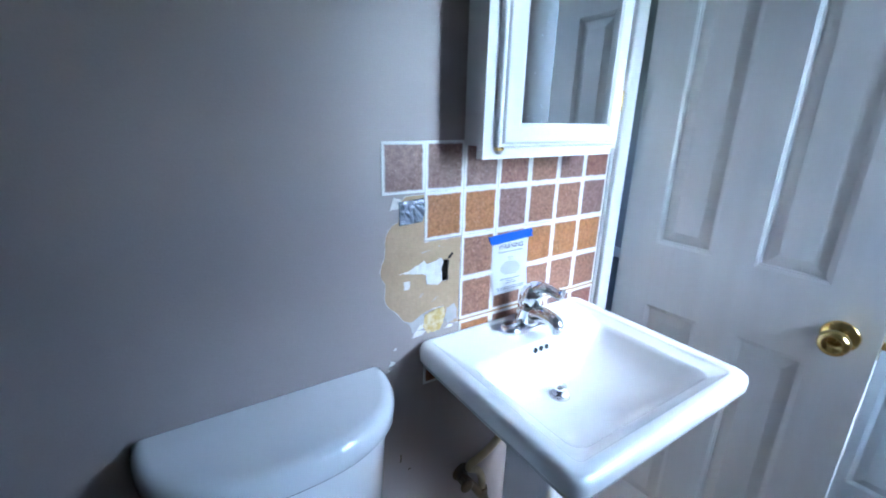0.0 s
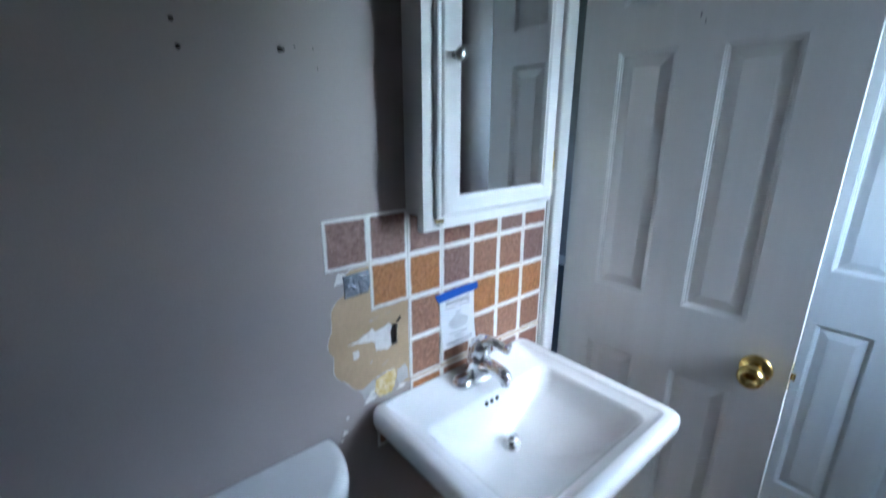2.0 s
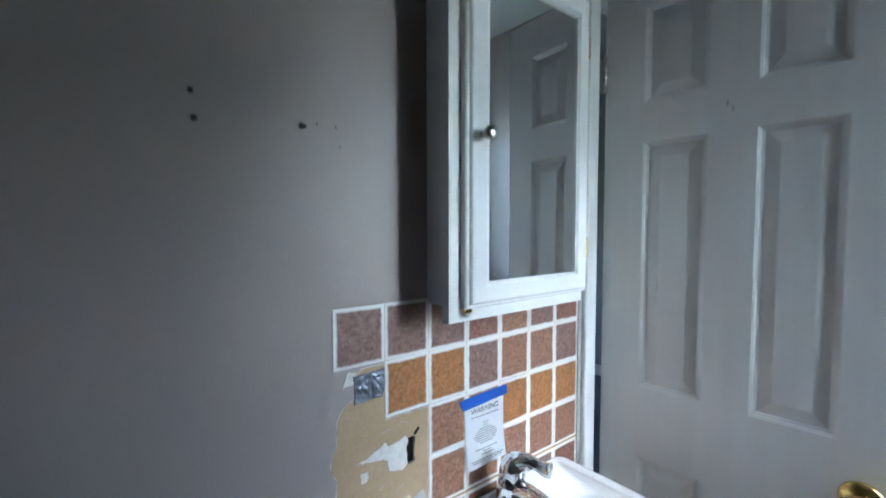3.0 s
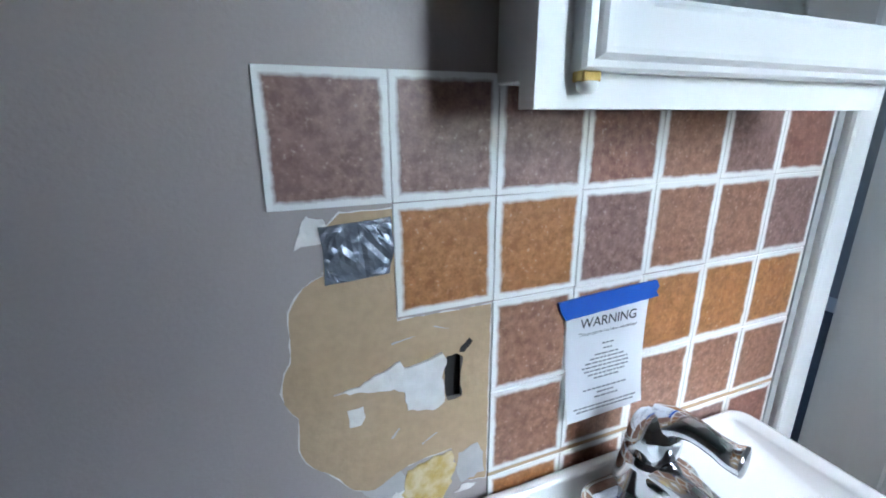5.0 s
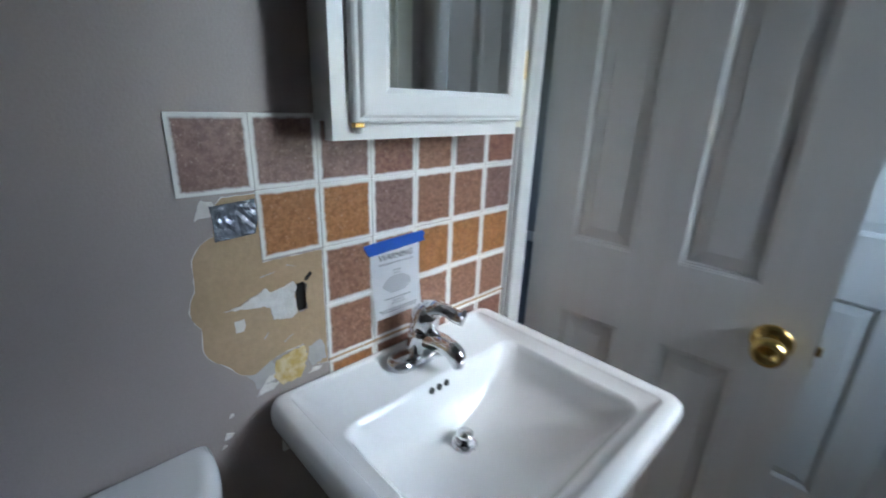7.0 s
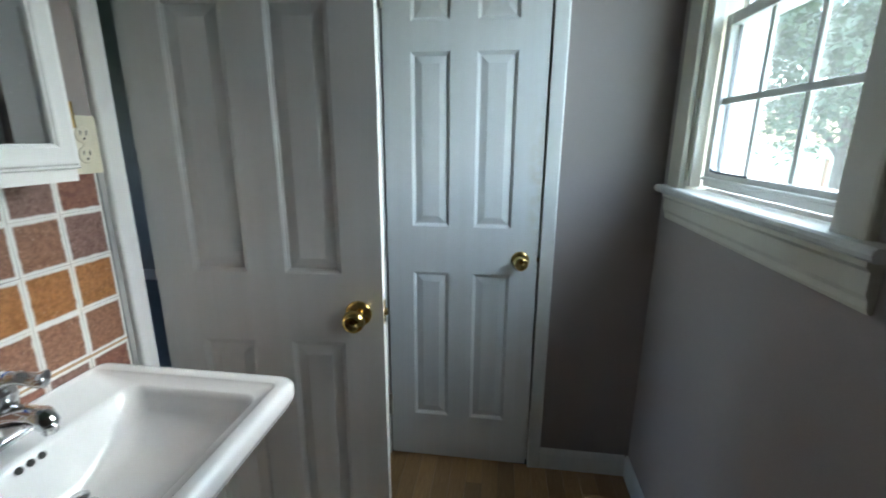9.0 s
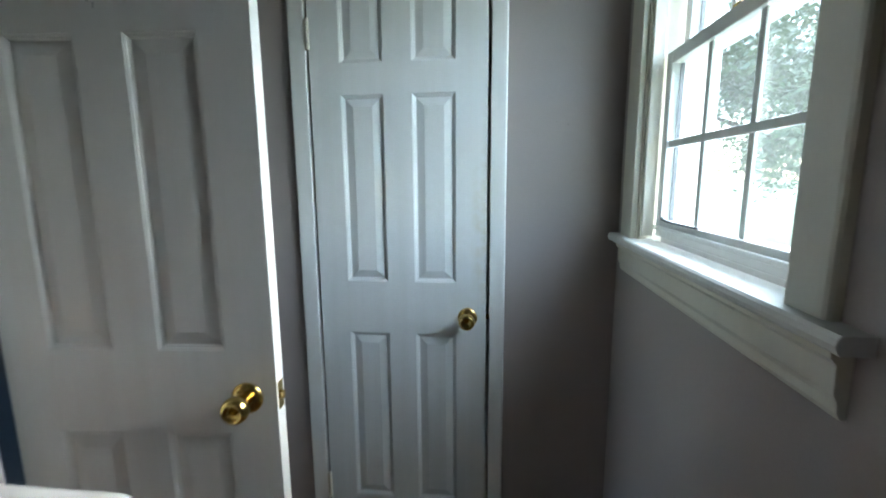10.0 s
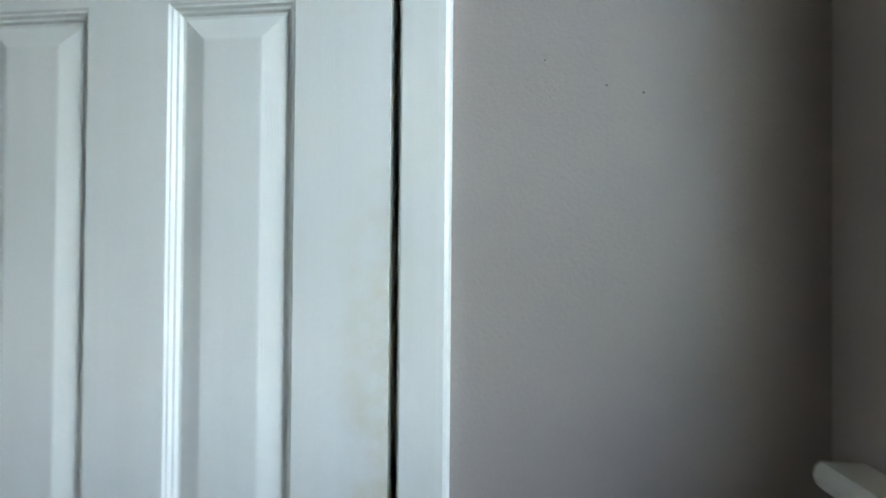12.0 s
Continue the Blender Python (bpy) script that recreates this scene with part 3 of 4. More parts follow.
for xa, xb in ((WIN_X0 - 0.018, WIN_X0 + 0.008), (WIN_X1 - 0.008, WIN_X1 + 0.018)):
    part("outer_jamb", boxes((xa, Y_WINDOW - 0.176, WIN_Z0 + 0.029, xb, Y_WINDOW - 0.1525, WIN_Z1), bevel=0.002), TRIM_PAINT, window_1)
part("outer_sill", boxes((WIN_X0 + 0.01, Y_WINDOW - 0.20, WIN_Z0 - 0.01, WIN_X1 - 0.01, Y_WINDOW - 0.06, WIN_Z0 + 0.028), bevel=0.003), TRIM_PAINT, window_1)


def sash(name, x0, x1, z0, z1, y, bottom, top):
    """A sash: x0..x1 and z0..z1 is the outside of its frame."""
    s = part(name, boxes((x0, y - 0.017, z0, x0 + 0.030, y + 0.017, z1), (x1 - 0.030, y - 0.017, z0, x1, y + 0.017, z1), bevel=0.0025), TRIM_PAINT, window_1)
    part("bottom_rail", boxes((x0 + 0.030, y - 0.017, z0, x1 - 0.030, y + 0.017, z0 + bottom), bevel=0.0025), TRIM_PAINT, s)
    part("top_rail", boxes((x0 + 0.030, y - 0.017, z1 - top, x1 - 0.030, y + 0.017, z1), bevel=0.0025), TRIM_PAINT, s)
    gx0, gx1, gz0, gz1 = x0 + 0.030, x1 - 0.030, z0 + bottom, z1 - top
    g = part("pane", boxes((gx0 - 0.004, y - 0.002, gz0 - 0.004, gx1 + 0.004, y + 0.002, gz1 + 0.004)), GLASS, s)
    g.visible_shadow = False
    for k in (1, 2):
        x = gx0 + (gx1 - gx0) * k / 3
        part("muntin", boxes((x - 0.0085, y + 0.0035, gz0, x + 0.0085, y + 0.010, gz1), bevel=0.002), TRIM_PAINT, s)
    zm = (gz0 + gz1) / 2
    part("muntin", boxes((gx0, y + 0.0045, zm - 0.0085, gx1, y + 0.0115, zm + 0.0085), bevel=0.002), TRIM_PAINT, s)
    # dark glazing strip round the pane
    part("weatherstrip", boxes((gx1 - 0.006, y - 0.012, gz0, gx1 + 0.001, y - 0.0035, gz1), (gx0 - 0.001, y - 0.012, gz0, gx0 + 0.006, y - 0.0035, gz1)), RUBBER, s)
    return s


lower = sash("lower_sash", WIN_X0 + 0.013, WIN_X1 - 0.034, 1.184, 1.634, Y_LOW, 0.042, 0.030)
upper = sash("upper_sash", WIN_X0 + 0.013, WIN_X1 - 0.034, 1.606, WIN_Z1 - 0.013, Y_UP - 0.002, 0.030, 0.040)
part("lift_ledge", boxes((WIN_X0 + 0.02, Y_LOW + 0.017, 1.202, WIN_X1 - 0.04, Y_LOW + 0.027, 1.212), bevel=0.003), TRIM_PAINT, lower)
part("sash_lock", lathe(bmesh.new(), [(0, 0), (0.014, 0), (0.014, 0.006), (0.007, 0.012), (0, 0.013)], n=16), BRASS, lower, "", True, pose(1.545, Y_LOW, 1.634))
part("loose_weatherstrip", tube(bmesh.new(), curve_points([(1.8015, -1.4165, 1.2275), (1.790, -1.409, 1.2345), (1.772, -1.402, 1.2330), (1.745, -1.405, 1.2285), (1.690, -1.409, 1.2275), (1.600, -1.4095, 1.2275)], 6), 0.0028, 8), RUBBER, lower, "loose dark weatherstrip curling off the sash", True)
# stool with rounded nose, and apron
nose = [(0.034, 0.0), (0.038, 0.004), (0.040, 0.011), (0.038, 0.018), (0.034, 0.022), (-0.040, 0.022), (-0.040, 0.0)]
part("window_sill", bevelled(extrude_profile(nose, lambda a, b, l: (l, Y_WINDOW + a, 1.150 + b), 1.115, 1.996), 0.0015, 1, 60), TRIM_PAINT, window_1, "white glossy painted window stool")
aprof = [(0.0, 0.0), (0.006, 0.0), (0.010, 0.008), (0.011, 0.020), (0.016, 0.030), (0.017, 0.064), (0.024, 0.072), (0.024, 0.084), (0.0, 0.084)]
part("apron", bevelled(extrude_profile(aprof, lambda a, b, l: (l, Y_WINDOW + a, 1.066 + b), 1.140, 1.962), 0.003, 2, 60), OLD_TRIM_PAINT, window_1, "white moulded apron below the stool")
casing("trim_7", lambda a, b, l: (WIN_X1 + b, Y_WINDOW + a, l), 1.172, WIN_Z1 + 0.065, 0.094, OLD_TRIM_PAINT, "cream-white painted window casing")
casing("trim_8", lambda a, b, l: (WIN_X0 - b, Y_WINDOW + a, l), 1.172, WIN_Z1 + 0.065, 0.076, OLD_TRIM_PAINT, "cream-white painted window casing")
casing("trim_9", lambda a, b, l: (l, Y_WINDOW + a, WIN_Z1 - 0.003 + b), WIN_X0, WIN_X1, 0.068, OLD_TRIM_PAINT, "cream-white painted head casing")


# ---- pedestal sink ----
SX0, SX1, SY0, SY1, SZ = 0.702, 1.206, -0.442, -0.004, 0.852
sink = thing("pedestal_sink", "white porcelain square pedestal sink against the wall", "sink", pose(0.950, -0.2, 0))


def local(bm, m):
    bmesh.ops.transform(bm, matrix=m, verts=bm.verts)
    return bm


TO_SINK = pose(-0.950, 0.2, 0)


rings = [rounded(0.868, -0.300, 1.033, -0.031, 0.030, 0.7050), rounded(0.826, -0.346, 1.075, -0.021, 0.040, 0.7250), rounded(0.776, -0.385, 1.125, -0.012, 0.040, 0.7620), rounded(SX0 + 0.040, SY0 + 0.036, SX1 - 0.040, SY1, 0.03, 0.7850), rounded(SX0 + 0.016, SY0 + 0.016, SX1 - 0.016, SY1, 0.026, 0.7950),
         rounded(SX0 + 0.009, SY0 + 0.009, SX1 - 0.009, SY1, 0.025, 0.8010), rounded(SX0 + 0.008, SY0 + 0.008, SX1 - 0.008, SY1, 0.025, 0.8080), rounded(SX0 + 0.002, SY0 + 0.002, SX1 - 0.002, SY1, 0.025, 0.8130),
         rounded(SX0, SY0, SX1, SY1, 0.026, 0.8210), rounded(SX0, SY0, SX1, SY1, 0.026, 0.8380), rounded(SX0 + 0.002, SY0 + 0.002, SX1 - 0.002, SY1 - 0.001, 0.025, 0.8460), rounded(SX0 + 0.007, SY0 + 0.007, SX1 - 0.007, SY1 - 0.003, 0.022, 0.8510), rounded(SX0 + 0.012, SY0 + 0.012, SX1 - 0.012, SY1 - 0.006, 0.02, 0.8520),
         rounded(SX0 + 0.030, SY0 + 0.026, SX1 - 0.030, SY1 - 0.012, 0.014, 0.8520), rounded(SX0 + 0.033, SY0 + 0.029, SX1 - 0.033, SY1 - 0.014, 0.013, 0.8500), rounded(SX0 + 0.036, SY0 + 0.032, SX1 - 0.036, SY1 - 0.016, 0.012, 0.8460),
         rounded(0.754, -0.396, 1.144, -0.122, 0.026, 0.8450), rounded(0.758, -0.393, 1.140, -0.126, 0.028, 0.8420), rounded(0.763, -0.388, 1.134, -0.132, 0.032, 0.8330),
         rounded(0.776, -0.374, 1.124, -0.137, 0.040, 0.8060), rounded(0.796, -0.350, 1.100, -0.141, 0.048, 0.7820), rounded(0.830, -0.312, 1.066, -0.146, 0.052, 0.7600), rounded(0.875, -0.268, 1.028, -0.151, 0.046, 0.7440), rounded(0.915, -0.232, 1.000, -0.158, 0.034, 0.7370), rounded(0.938, -0.206, 0.984, -0.164, 0.018, 0.7345)]
part("basin", local(loft(bmesh.new(), rings), TO_SINK), PORCELAIN, sink, "", True)
PX0, PX1, PY0, PY1 = 0.852, 1.006, -0.280, -0.138
part("pedestal", local(loft(bmesh.new(), [rounded(PX0 - 0.026, PY0 - 0.028, PX1 + 0.026, PY1 + 0.03, 0.03, 0.0), rounded(PX0 - 0.026, PY0 - 0.028, PX1 + 0.026, PY1 + 0.03, 0.03, 0.02), rounded(PX0 - 0.014, PY0 - 0.016, PX1 + 0.014, PY1 + 0.02, 0.025, 0.06), rounded(PX0 - 0.004, PY0 - 0.004, PX1 + 0.004, PY1 + 0.004, 0.018, 0.16), rounded(PX0, PY0, PX1, PY1, 0.016, 0.34), rounded(PX0 - 0.001, PY0 - 0.001, PX1 + 0.001, PY1, 0.016, 0.62), rounded(PX0 - 0.006, PY0 - 0.008, PX1 + 0.006, PY1, 0.02, 0.708)]), TO_SINK), PORCELAIN, sink, "", True)
drain = part("drain", lathe(bmesh.new(), [(0.0, -0.002), (0.0225, -0.002), (0.0225, 0.002), (0.0205, 0.0035), (0.016, 0.003), (0.0145, -0.001), (0.0, -0.001)], n=28), CHROME, sink, "chrome drain ring", True, pose(0.010, 0.014, 0.7358))
part("stopper", lathe(bmesh.new(), [(0.0, 0.0), (0.006, 0.0), (0.006, 0.016), (0.0135, 0.017), (0.0145, 0.020), (0.0140, 0.024), (0.0, 0.026)], n=24), CHROME, drain, "raised pop-up stopper", True)
for k in (-1, 0, 1):
    part("overflow_hole", lathe(bmesh.new(), [(0.0, -0.001), (0.0058, -0.001), (0.0058, 0.0012), (0.0, 0.0012)], n=14), DARK_SLOT, sink, "", False, pose(-0.004 + 0.017 * k, 0.0668, 0.829, 78))

# ---- faucet ----
FX, FY, FZ = 0.970, -0.061, 0.846
faucet = thing("faucet", "chrome single-lever faucet on the sink deck", "faucet", pose(FX, FY, FZ))
part("base_plate", loft(bmesh.new(), [rounded(-0.074, -0.026, 0.074, 0.026, 0.0255, z, 8) if i == 0 else rounded(-0.074 + i, -0.026 + i, 0.074 - i, 0.026 - i, 0.0255 - i, z, 8) for i, z in ((0, 0.0), (0, 0.006), (0.002, 0.011), (0.006, 0.015), (0.012, 0.0175))]), CHROME, faucet, "", True)
def disc(y, z, r, tilt, n=28, wide=1.0):
    """A ring round the leaning faucet body."""
    c, t = math.cos(radians(tilt)), math.sin(radians(tilt))
    return [(wide * r * math.cos(2 * math.pi * k / n), y + c * r * math.sin(2 * math.pi * k / n), z - t * r * math.sin(2 * math.pi * k / n)) for k in range(n)]


COLUMN = [(0.002, 0.012, 0.0300, 0), (0.002, 0.018, 0.0290, 0), (0.001, 0.030, 0.0270, -3), (-0.001, 0.046, 0.0258, -6), (-0.003, 0.060, 0.0252, -9)]
CAP = [(-0.003, 0.0605, 0.0244, -9), (-0.0032, 0.0620, 0.0244, -9), (-0.0034, 0.0630, 0.0260, -9), (-0.006, 0.078, 0.0262, -14), (-0.009, 0.090, 0.0240, -20), (-0.013, 0.099, 0.0180, -26), (-0.016, 0.1035, 0.0085, -28), (-0.017, 0.1050, 0.002, -28)]
part("body", loft(bmesh.new(), [disc(*r) for r in COLUMN]), CHROME, faucet, "", True)
part("cap", loft(bmesh.new(), [disc(*r) for r in CAP]), CHROME, faucet, "domed chrome cap of the lever", True)
sp = curve_points([(0.0, 0.006, 0.036), (0.0, -0.020, 0.043), (0.0, -0.046, 0.0475), (0.0, -0.070, 0.0475), (0.0, -0.084, 0.043), (0.0, -0.089, 0.034)], 8)
rad = [0.0215 - 0.0055 * min(1, k / (len(sp) * 0.55)) for k in range(len(sp))]
spout = part("spout", tube(bmesh.new(), sp, rad, 18, 0.9), CHROME, faucet, "", True)
part("aerator", lathe(bmesh.new(), [(0.0, -0.012), (0.0100, -0.012), (0.0112, -0.010), (0.0112, -0.002), (0.0125, -0.001), (0.0125, 0.004), (0.0, 0.004)], n=20), CHROME, spout, "", True, pose(0.0, -0.089, 0.033))
lv = curve_points([(0.0, -0.006, 0.096), (0.003, -0.024, 0.106), (0.007, -0.042, 0.108), (0.011, -0.058, 0.105), (0.014, -0.072, 0.1025), (0.016, -0.082, 0.104)], 8)
lrad = [0.0190 - 0.0080 * math.sin(math.pi * min(1, k / (len(lv) * 0.55)) / 2) + 0.0040 * max(0, (k / len(lv) - 0.6) / 0.4) for k in range(len(lv))]
part("lever", tube(bmesh.new(), lv, lrad, 14, 0.6), CHROME, faucet, "", True)

# ---- supply pipes below the sink ----
pipe = thing("water_supply_pipe", "yellowed plastic supply pipe with tarnished valve", "pipe", pose(0.82, 0, 0.46))
TO_PIPE = pose(-0.82, 0, -0.46)
part("tube", local(tube(bmesh.new(), curve_points([(0.940, -0.095, 0.712), (0.930, -0.078, 0.630), (0.906, -0.062, 0.556), (0.868, -0.060, 0.527), (0.826, -0.060, 0.513), (0.824, -0.058, 0.500), (0.850, -0.055, 0.480), (0.868, -0.052, 0.445), (0.874, -0.050, 0.405)], 8), 0.0095, 12), TO_PIPE), PIPE_CREAM, pipe, "", True)
part("coupling_nut", local(lathe(bmesh.new(), [(0, 0.0), (0.012, 0.0), (0.0145, 0.004), (0.0145, 0.022), (0.012, 0.026), (0, 0.026)], pose(0.874, -0.050, 0.386), 6), TO_PIPE), OLD_METAL, pipe)
part("valve", local(tube(bmesh.new(), [(0.806, -0.046, 0.472), (0.815, -0.048, 0.462), (0.842, -0.050, 0.432), (0.866, -0.050, 0.398), (0.884, -0.050, 0.366), (0.890, -0.050, 0.354)], [0.010, 0.014, 0.0105, 0.013, 0.012, 0.009], 14), TO_PIPE), OLD_METAL, pipe, "tarnished metal valve", True)
part("valve_handle", local(lathe(bmesh.new(), [(0, 0.0), (0.006, 0.0), (0.006, 0.02), (0.017, 0.021), (0.018, 0.026), (0.012, 0.029), (0, 0.029)], pose(0.806, -0.050, 0.470, 90), 16), TO_PIPE), OLD_METAL, pipe, "", True)
part("wall_stub", local(tube(bmesh.new(), [(0.842, -0.050, 0.432), (0.842, 0.0, 0.432)], 0.008, 12), TO_PIPE), OLD_METAL, pipe, "", True)
part("escutcheon", local(lathe(bmesh.new(), [(0, 0.0), (0.026, 0.0), (0.024, 0.003), (0.012, 0.006), (0, 0.006)], pose(0.842, 0.0, 0.432, 90), 20), TO_PIPE), OLD_METAL, pipe, "", True)

# ---- toilet ----
TX, LIDZ = 0.410, 0.828


def dee(half, depth, z, y0=-0.006, grow=0.0, n=40):
    """A ring: straight at the wall, a full rounded front."""
    pts = []
    for k in range(n + 1):
        a = math.pi * k / n
        c, s = math.cos(a), math.sin(a)
        pts.append(((half + grow) * math.copysign(abs(c) ** 0.83, c), y0 - (depth + grow) * abs(s) ** 0.83, z))
    pts.append((-(half + grow) + 0.006, y0 + 0.002, z))
    pts.append(((half + grow) - 0.006, y0 + 0.002, z))
    return pts


toilet = thing("toilet", "white porcelain toilet with rounded tank lid", "toilet", pose(TX, 0, 0))
H, D = 0.212, 0.184
LID = [(0.014, 0.0, -0.052), (0.004, 0.0, -0.050), (0.0, 0.0, -0.044), (0.0, 0.0, -0.022), (0.0016, 0.0003, -0.014), (0.005, 0.001, -0.008), (0.010, 0.002, -0.0035), (0.016, 0.004, -0.0010), (0.022, 0.007, 0.0), (0.026, 0.010, 0.0)]
part("tank_lid", loft(bmesh.new(), [dee(H - i, D - i - b, LIDZ + z, y0=-0.006 - b) for i, b, z in LID]), PORCELAIN, toilet, "", True)
part("tank", loft(bmesh.new(), [dee(H - 0.050, D - 0.030, 0.375), dee(H - 0.042, D - 0.022, 0.39), dee(H - 0.030, D - 0.016, 0.55), dee(H - 0.015, D - 0.012, LIDZ - 0.06), dee(H - 0.015, D - 0.012, LIDZ - 0.0505)]), PORCELAIN, toilet, "", True)


def oval(hw, y0, y1, z, n=36):
    cy, hd = (y0 + y1) / 2, abs(y1 - y0) / 2
    return [(hw * math.cos(2 * math.pi * k / n), cy + hd * math.sin(2 * math.pi * k / n), z) for k in range(n)]


part("bowl", loft(bmesh.new(), [oval(0.105, -0.14, -0.54, 0.0), oval(0.105, -0.14, -0.54, 0.03), oval(0.095, -0.14, -0.52, 0.12), oval(0.125, -0.12, -0.58, 0.24), oval(0.170, -0.10, -0.64, 0.34), oval(0.178, -0.03, -0.655, 0.376), oval(0.172, -0.04, -0.65, 0.386)]), PORCELAIN, toilet, "", True)
part("seat_lid", loft(bmesh.new(), [oval(0.180, -0.19, -0.665, 0.388), oval(0.184, -0.185, -0.670, 0.396), oval(0.184, -0.185, -0.670, 0.412), oval(0.174, -0.195, -0.660, 0.420), oval(0.02, -0.40, -0.46, 0.424)]), PORCELAIN, toilet, "closed white seat lid", True)
fh = part("flush_handle", tube(bmesh.new(), curve_points([(-0.196, -0.100, 0.768), (-0.172, -0.134, 0.768), (-0.138, -0.162, 0.765), (-0.096, -0.182, 0.762)], 6), [0.0165 - 0.00062 * k for k in range(19)], 14, 0.6), CHROME, toilet, "chrome flush lever", True)
part("handle_boss", lathe(bmesh.new(), [(0, -0.02), (0.012, -0.02), (0.015, -0.004), (0.015, 0.012), (0.011, 0.017), (0, 0.018)], n=18), CHROME, fh, "", True, pose(-0.180, -0.116, 0.766, 90, 0, -50))

# ---- medicine cabinet ----
CX0, CX1, CZ0, CZ1, CYF = 0.791, 1.155, 1.238, 1.876, -0.089
cabinet = thing("medicine_cabinet", "white wooden mirrored medicine cabinet on the wall", "cabinet", pose(0.973, 0, 1.238))
TO_CAB = pose(-0.973, 0, -1.238)
part("body", local(boxes((0.813, CYF + 0.018, CZ0 + 0.02, 1.133, -0.0005, CZ1 - 0.01), bevel=0.0015), TO_CAB), CABINET_PAINT, cabinet)
fr = slab([CX0, CX0 + 0.034, CX1 - 0.034, CX1], [CZ0, CZ0 + 0.034, CZ1 - 0.034, CZ1], [(1, 1)], CYF, CYF + 0.018, lambda u, v, w: (u, w, v))
part("face_frame", local(bevelled(fr, 0.003, 2, 70), TO_CAB), CABINET_PAINT, cabinet)
MX0, MX1, MZ0, MZ1 = 0.868, 1.110, 1.303, 1.807
DX0, DX1, DZ0, DZ1 = 0.816, 1.153, 1.260, 1.852
cdoor = bmesh.new()
prof = [(0.0, 0.0005), (0.0, -0.010), (0.002, -0.0125), (0.006, -0.013), (0.0075, -0.0155), (0.0095, -0.0175), (0.013, -0.018), (0.036, -0.018), (0.0385, -0.0165), (0.040, -0.0150), (0.0425, -0.0145), (0.0435, -0.010)]
rr = []
for i, w in prof:
    f = i / 0.0435
    x0, x1 = DX0 + (MX0 - DX0) * f, DX1 - (DX1 - MX1) * f
    z0, z1 = DZ0 + (MZ0 - DZ0) * f, DZ1 - (DZ1 - MZ1) * f
    rr.append([(x0, CYF + w, z0), (x1, CYF + w, z0), (x1, CYF + w, z1), (x0, CYF + w, z1)])
loft(cdoor, rr, close_last=False)
cab_door = part("door", local(cdoor, TO_CAB), CABINET_PAINT, cabinet, "framed cabinet door")
part("mirror", local(boxes((MX0 - 0.001, CYF - 0.0105, MZ0 - 0.001, MX1 + 0.001, CYF - 0.0075, MZ1 + 0.001)), TO_CAB), MIRROR, cab_door, "spotted mirror pane")
rng = random.Random(21)
speck_mesh = None
for k in range(70):
    x, z, r = rng.uniform(MX0 + 0.01, MX1 - 0.01), MZ0 + 0.49 * rng.random() ** 1.6, rng.uniform(0.0004, 0.0010)
    at = TO_CAB @ pose(x, CYF - 0.0106, z, 90) @ Matrix.Scale(r, 4)
    if speck_mesh is None:
        first = part("splash_speck", lathe(bmesh.new(), [(0.0, 0.0), (1.0, 0.0), (0.6, 0.3), (0.0, 0.4)], n=7), TORN_PAPER, cab_door, "dried white splash", False, at)
        speck_mesh = first.data
    else:
        ob = new("splash_speck", speck_mesh)
        ob.parent = cab_door
        ob.matrix_basis = at
part("pull_knob", lathe(bmesh.new(), [(0.0, 0.0), (0.0055, 0.0), (0.0045, 0.008), (0.006, 0.012), (0.0115, 0.016), (0.0130, 0.020), (0.0115, 0.025), (0.006, 0.0275), (0.0, 0.028)], n=22), NICKEL, cab_door, "small round nickel knob", True, TO_CAB @ pose(0.8465, CYF - 0.0178, 1.543, 90))
catch = part("catch", local(boxes((0.8165, CYF - 0.012, 1.2535, 0.8305, CYF - 0.001, 1.2600), bevel=0.0012), TO_CAB), BRASS, cab_door, "small brass catch under the door")
# white rounded end, the catch's bright reflection put into its colour
part("bumper", local(lathe(bmesh.new(), [(0, -0.0075), (0.0030, -0.0072), (0.0056, -0.0055), (0.0066, -0.0025), (0.0066, 0.0), (0.0, 0.0)], pose(0.8235, CYF - 0.0075, 1.2540), 18), TO_CAB), WHITE_PLASTIC, catch, "rounded white tip for the catch's bright glint", True)
for z in (1.35, 1.76):
    part("cabinet_hinge", local(boxes((1.1532, CYF - 0.013, z - 0.022, 1.1565, CYF - 0.001, z + 0.022), bevel=0.001), TO_CAB), BRASS, cab_door)

# ---- outlet and light switch ----
outlet = thing("wall_outlet", "cream duplex outlet beside the cabinet", "outlet", pose(1.256, 0, 1.298))
part("cover_plate", bevelled(boxes((-0.035, -0.0055, -0.0565, 0.035, 0.0, 0.0565)), 0.0025, 2), CREAM_PLASTIC, outlet)
for s in (-1, 1):
    sock = part("socket", lathe(bmesh.new(), [(0, 0), (0.0165, 0), (0.0165, 0.0015), (0.015, 0.0022), (0, 0.0022)], n=24), CREAM_PLASTIC, outlet, "", False, pose(0, -0.0055, 0.0195 * s, 90))
    for x in (-0.0063, 0.0063):
        part("slot", boxes((x - 0.0012, -0.0005, 0.0015, x + 0.0012, 0.0085, 0.0026)), DARK_SLOT, sock)
    part("slot", lathe(bmesh.new(), [(0, 0.0015), (0.0024, 0.0015), (0.0024, 0.0026), (0, 0.0026)], n=10), DARK_SLOT, sock, "", False, pose(0, -0.0075, 0))
part("screw", lathe(bmesh.new(), [(0, 0), (0.003, 0), (0.0025, 0.001), (0, 0.0012)], n=12), CREAM_PLASTIC, outlet, "", False, pose(0, -0.0055, 0, 90))
switch = thing("light_switch", "white double toggle light switch plate", "light switch", pose(X_CLOSET, -0.066, 1.281, 0, 0, -90))
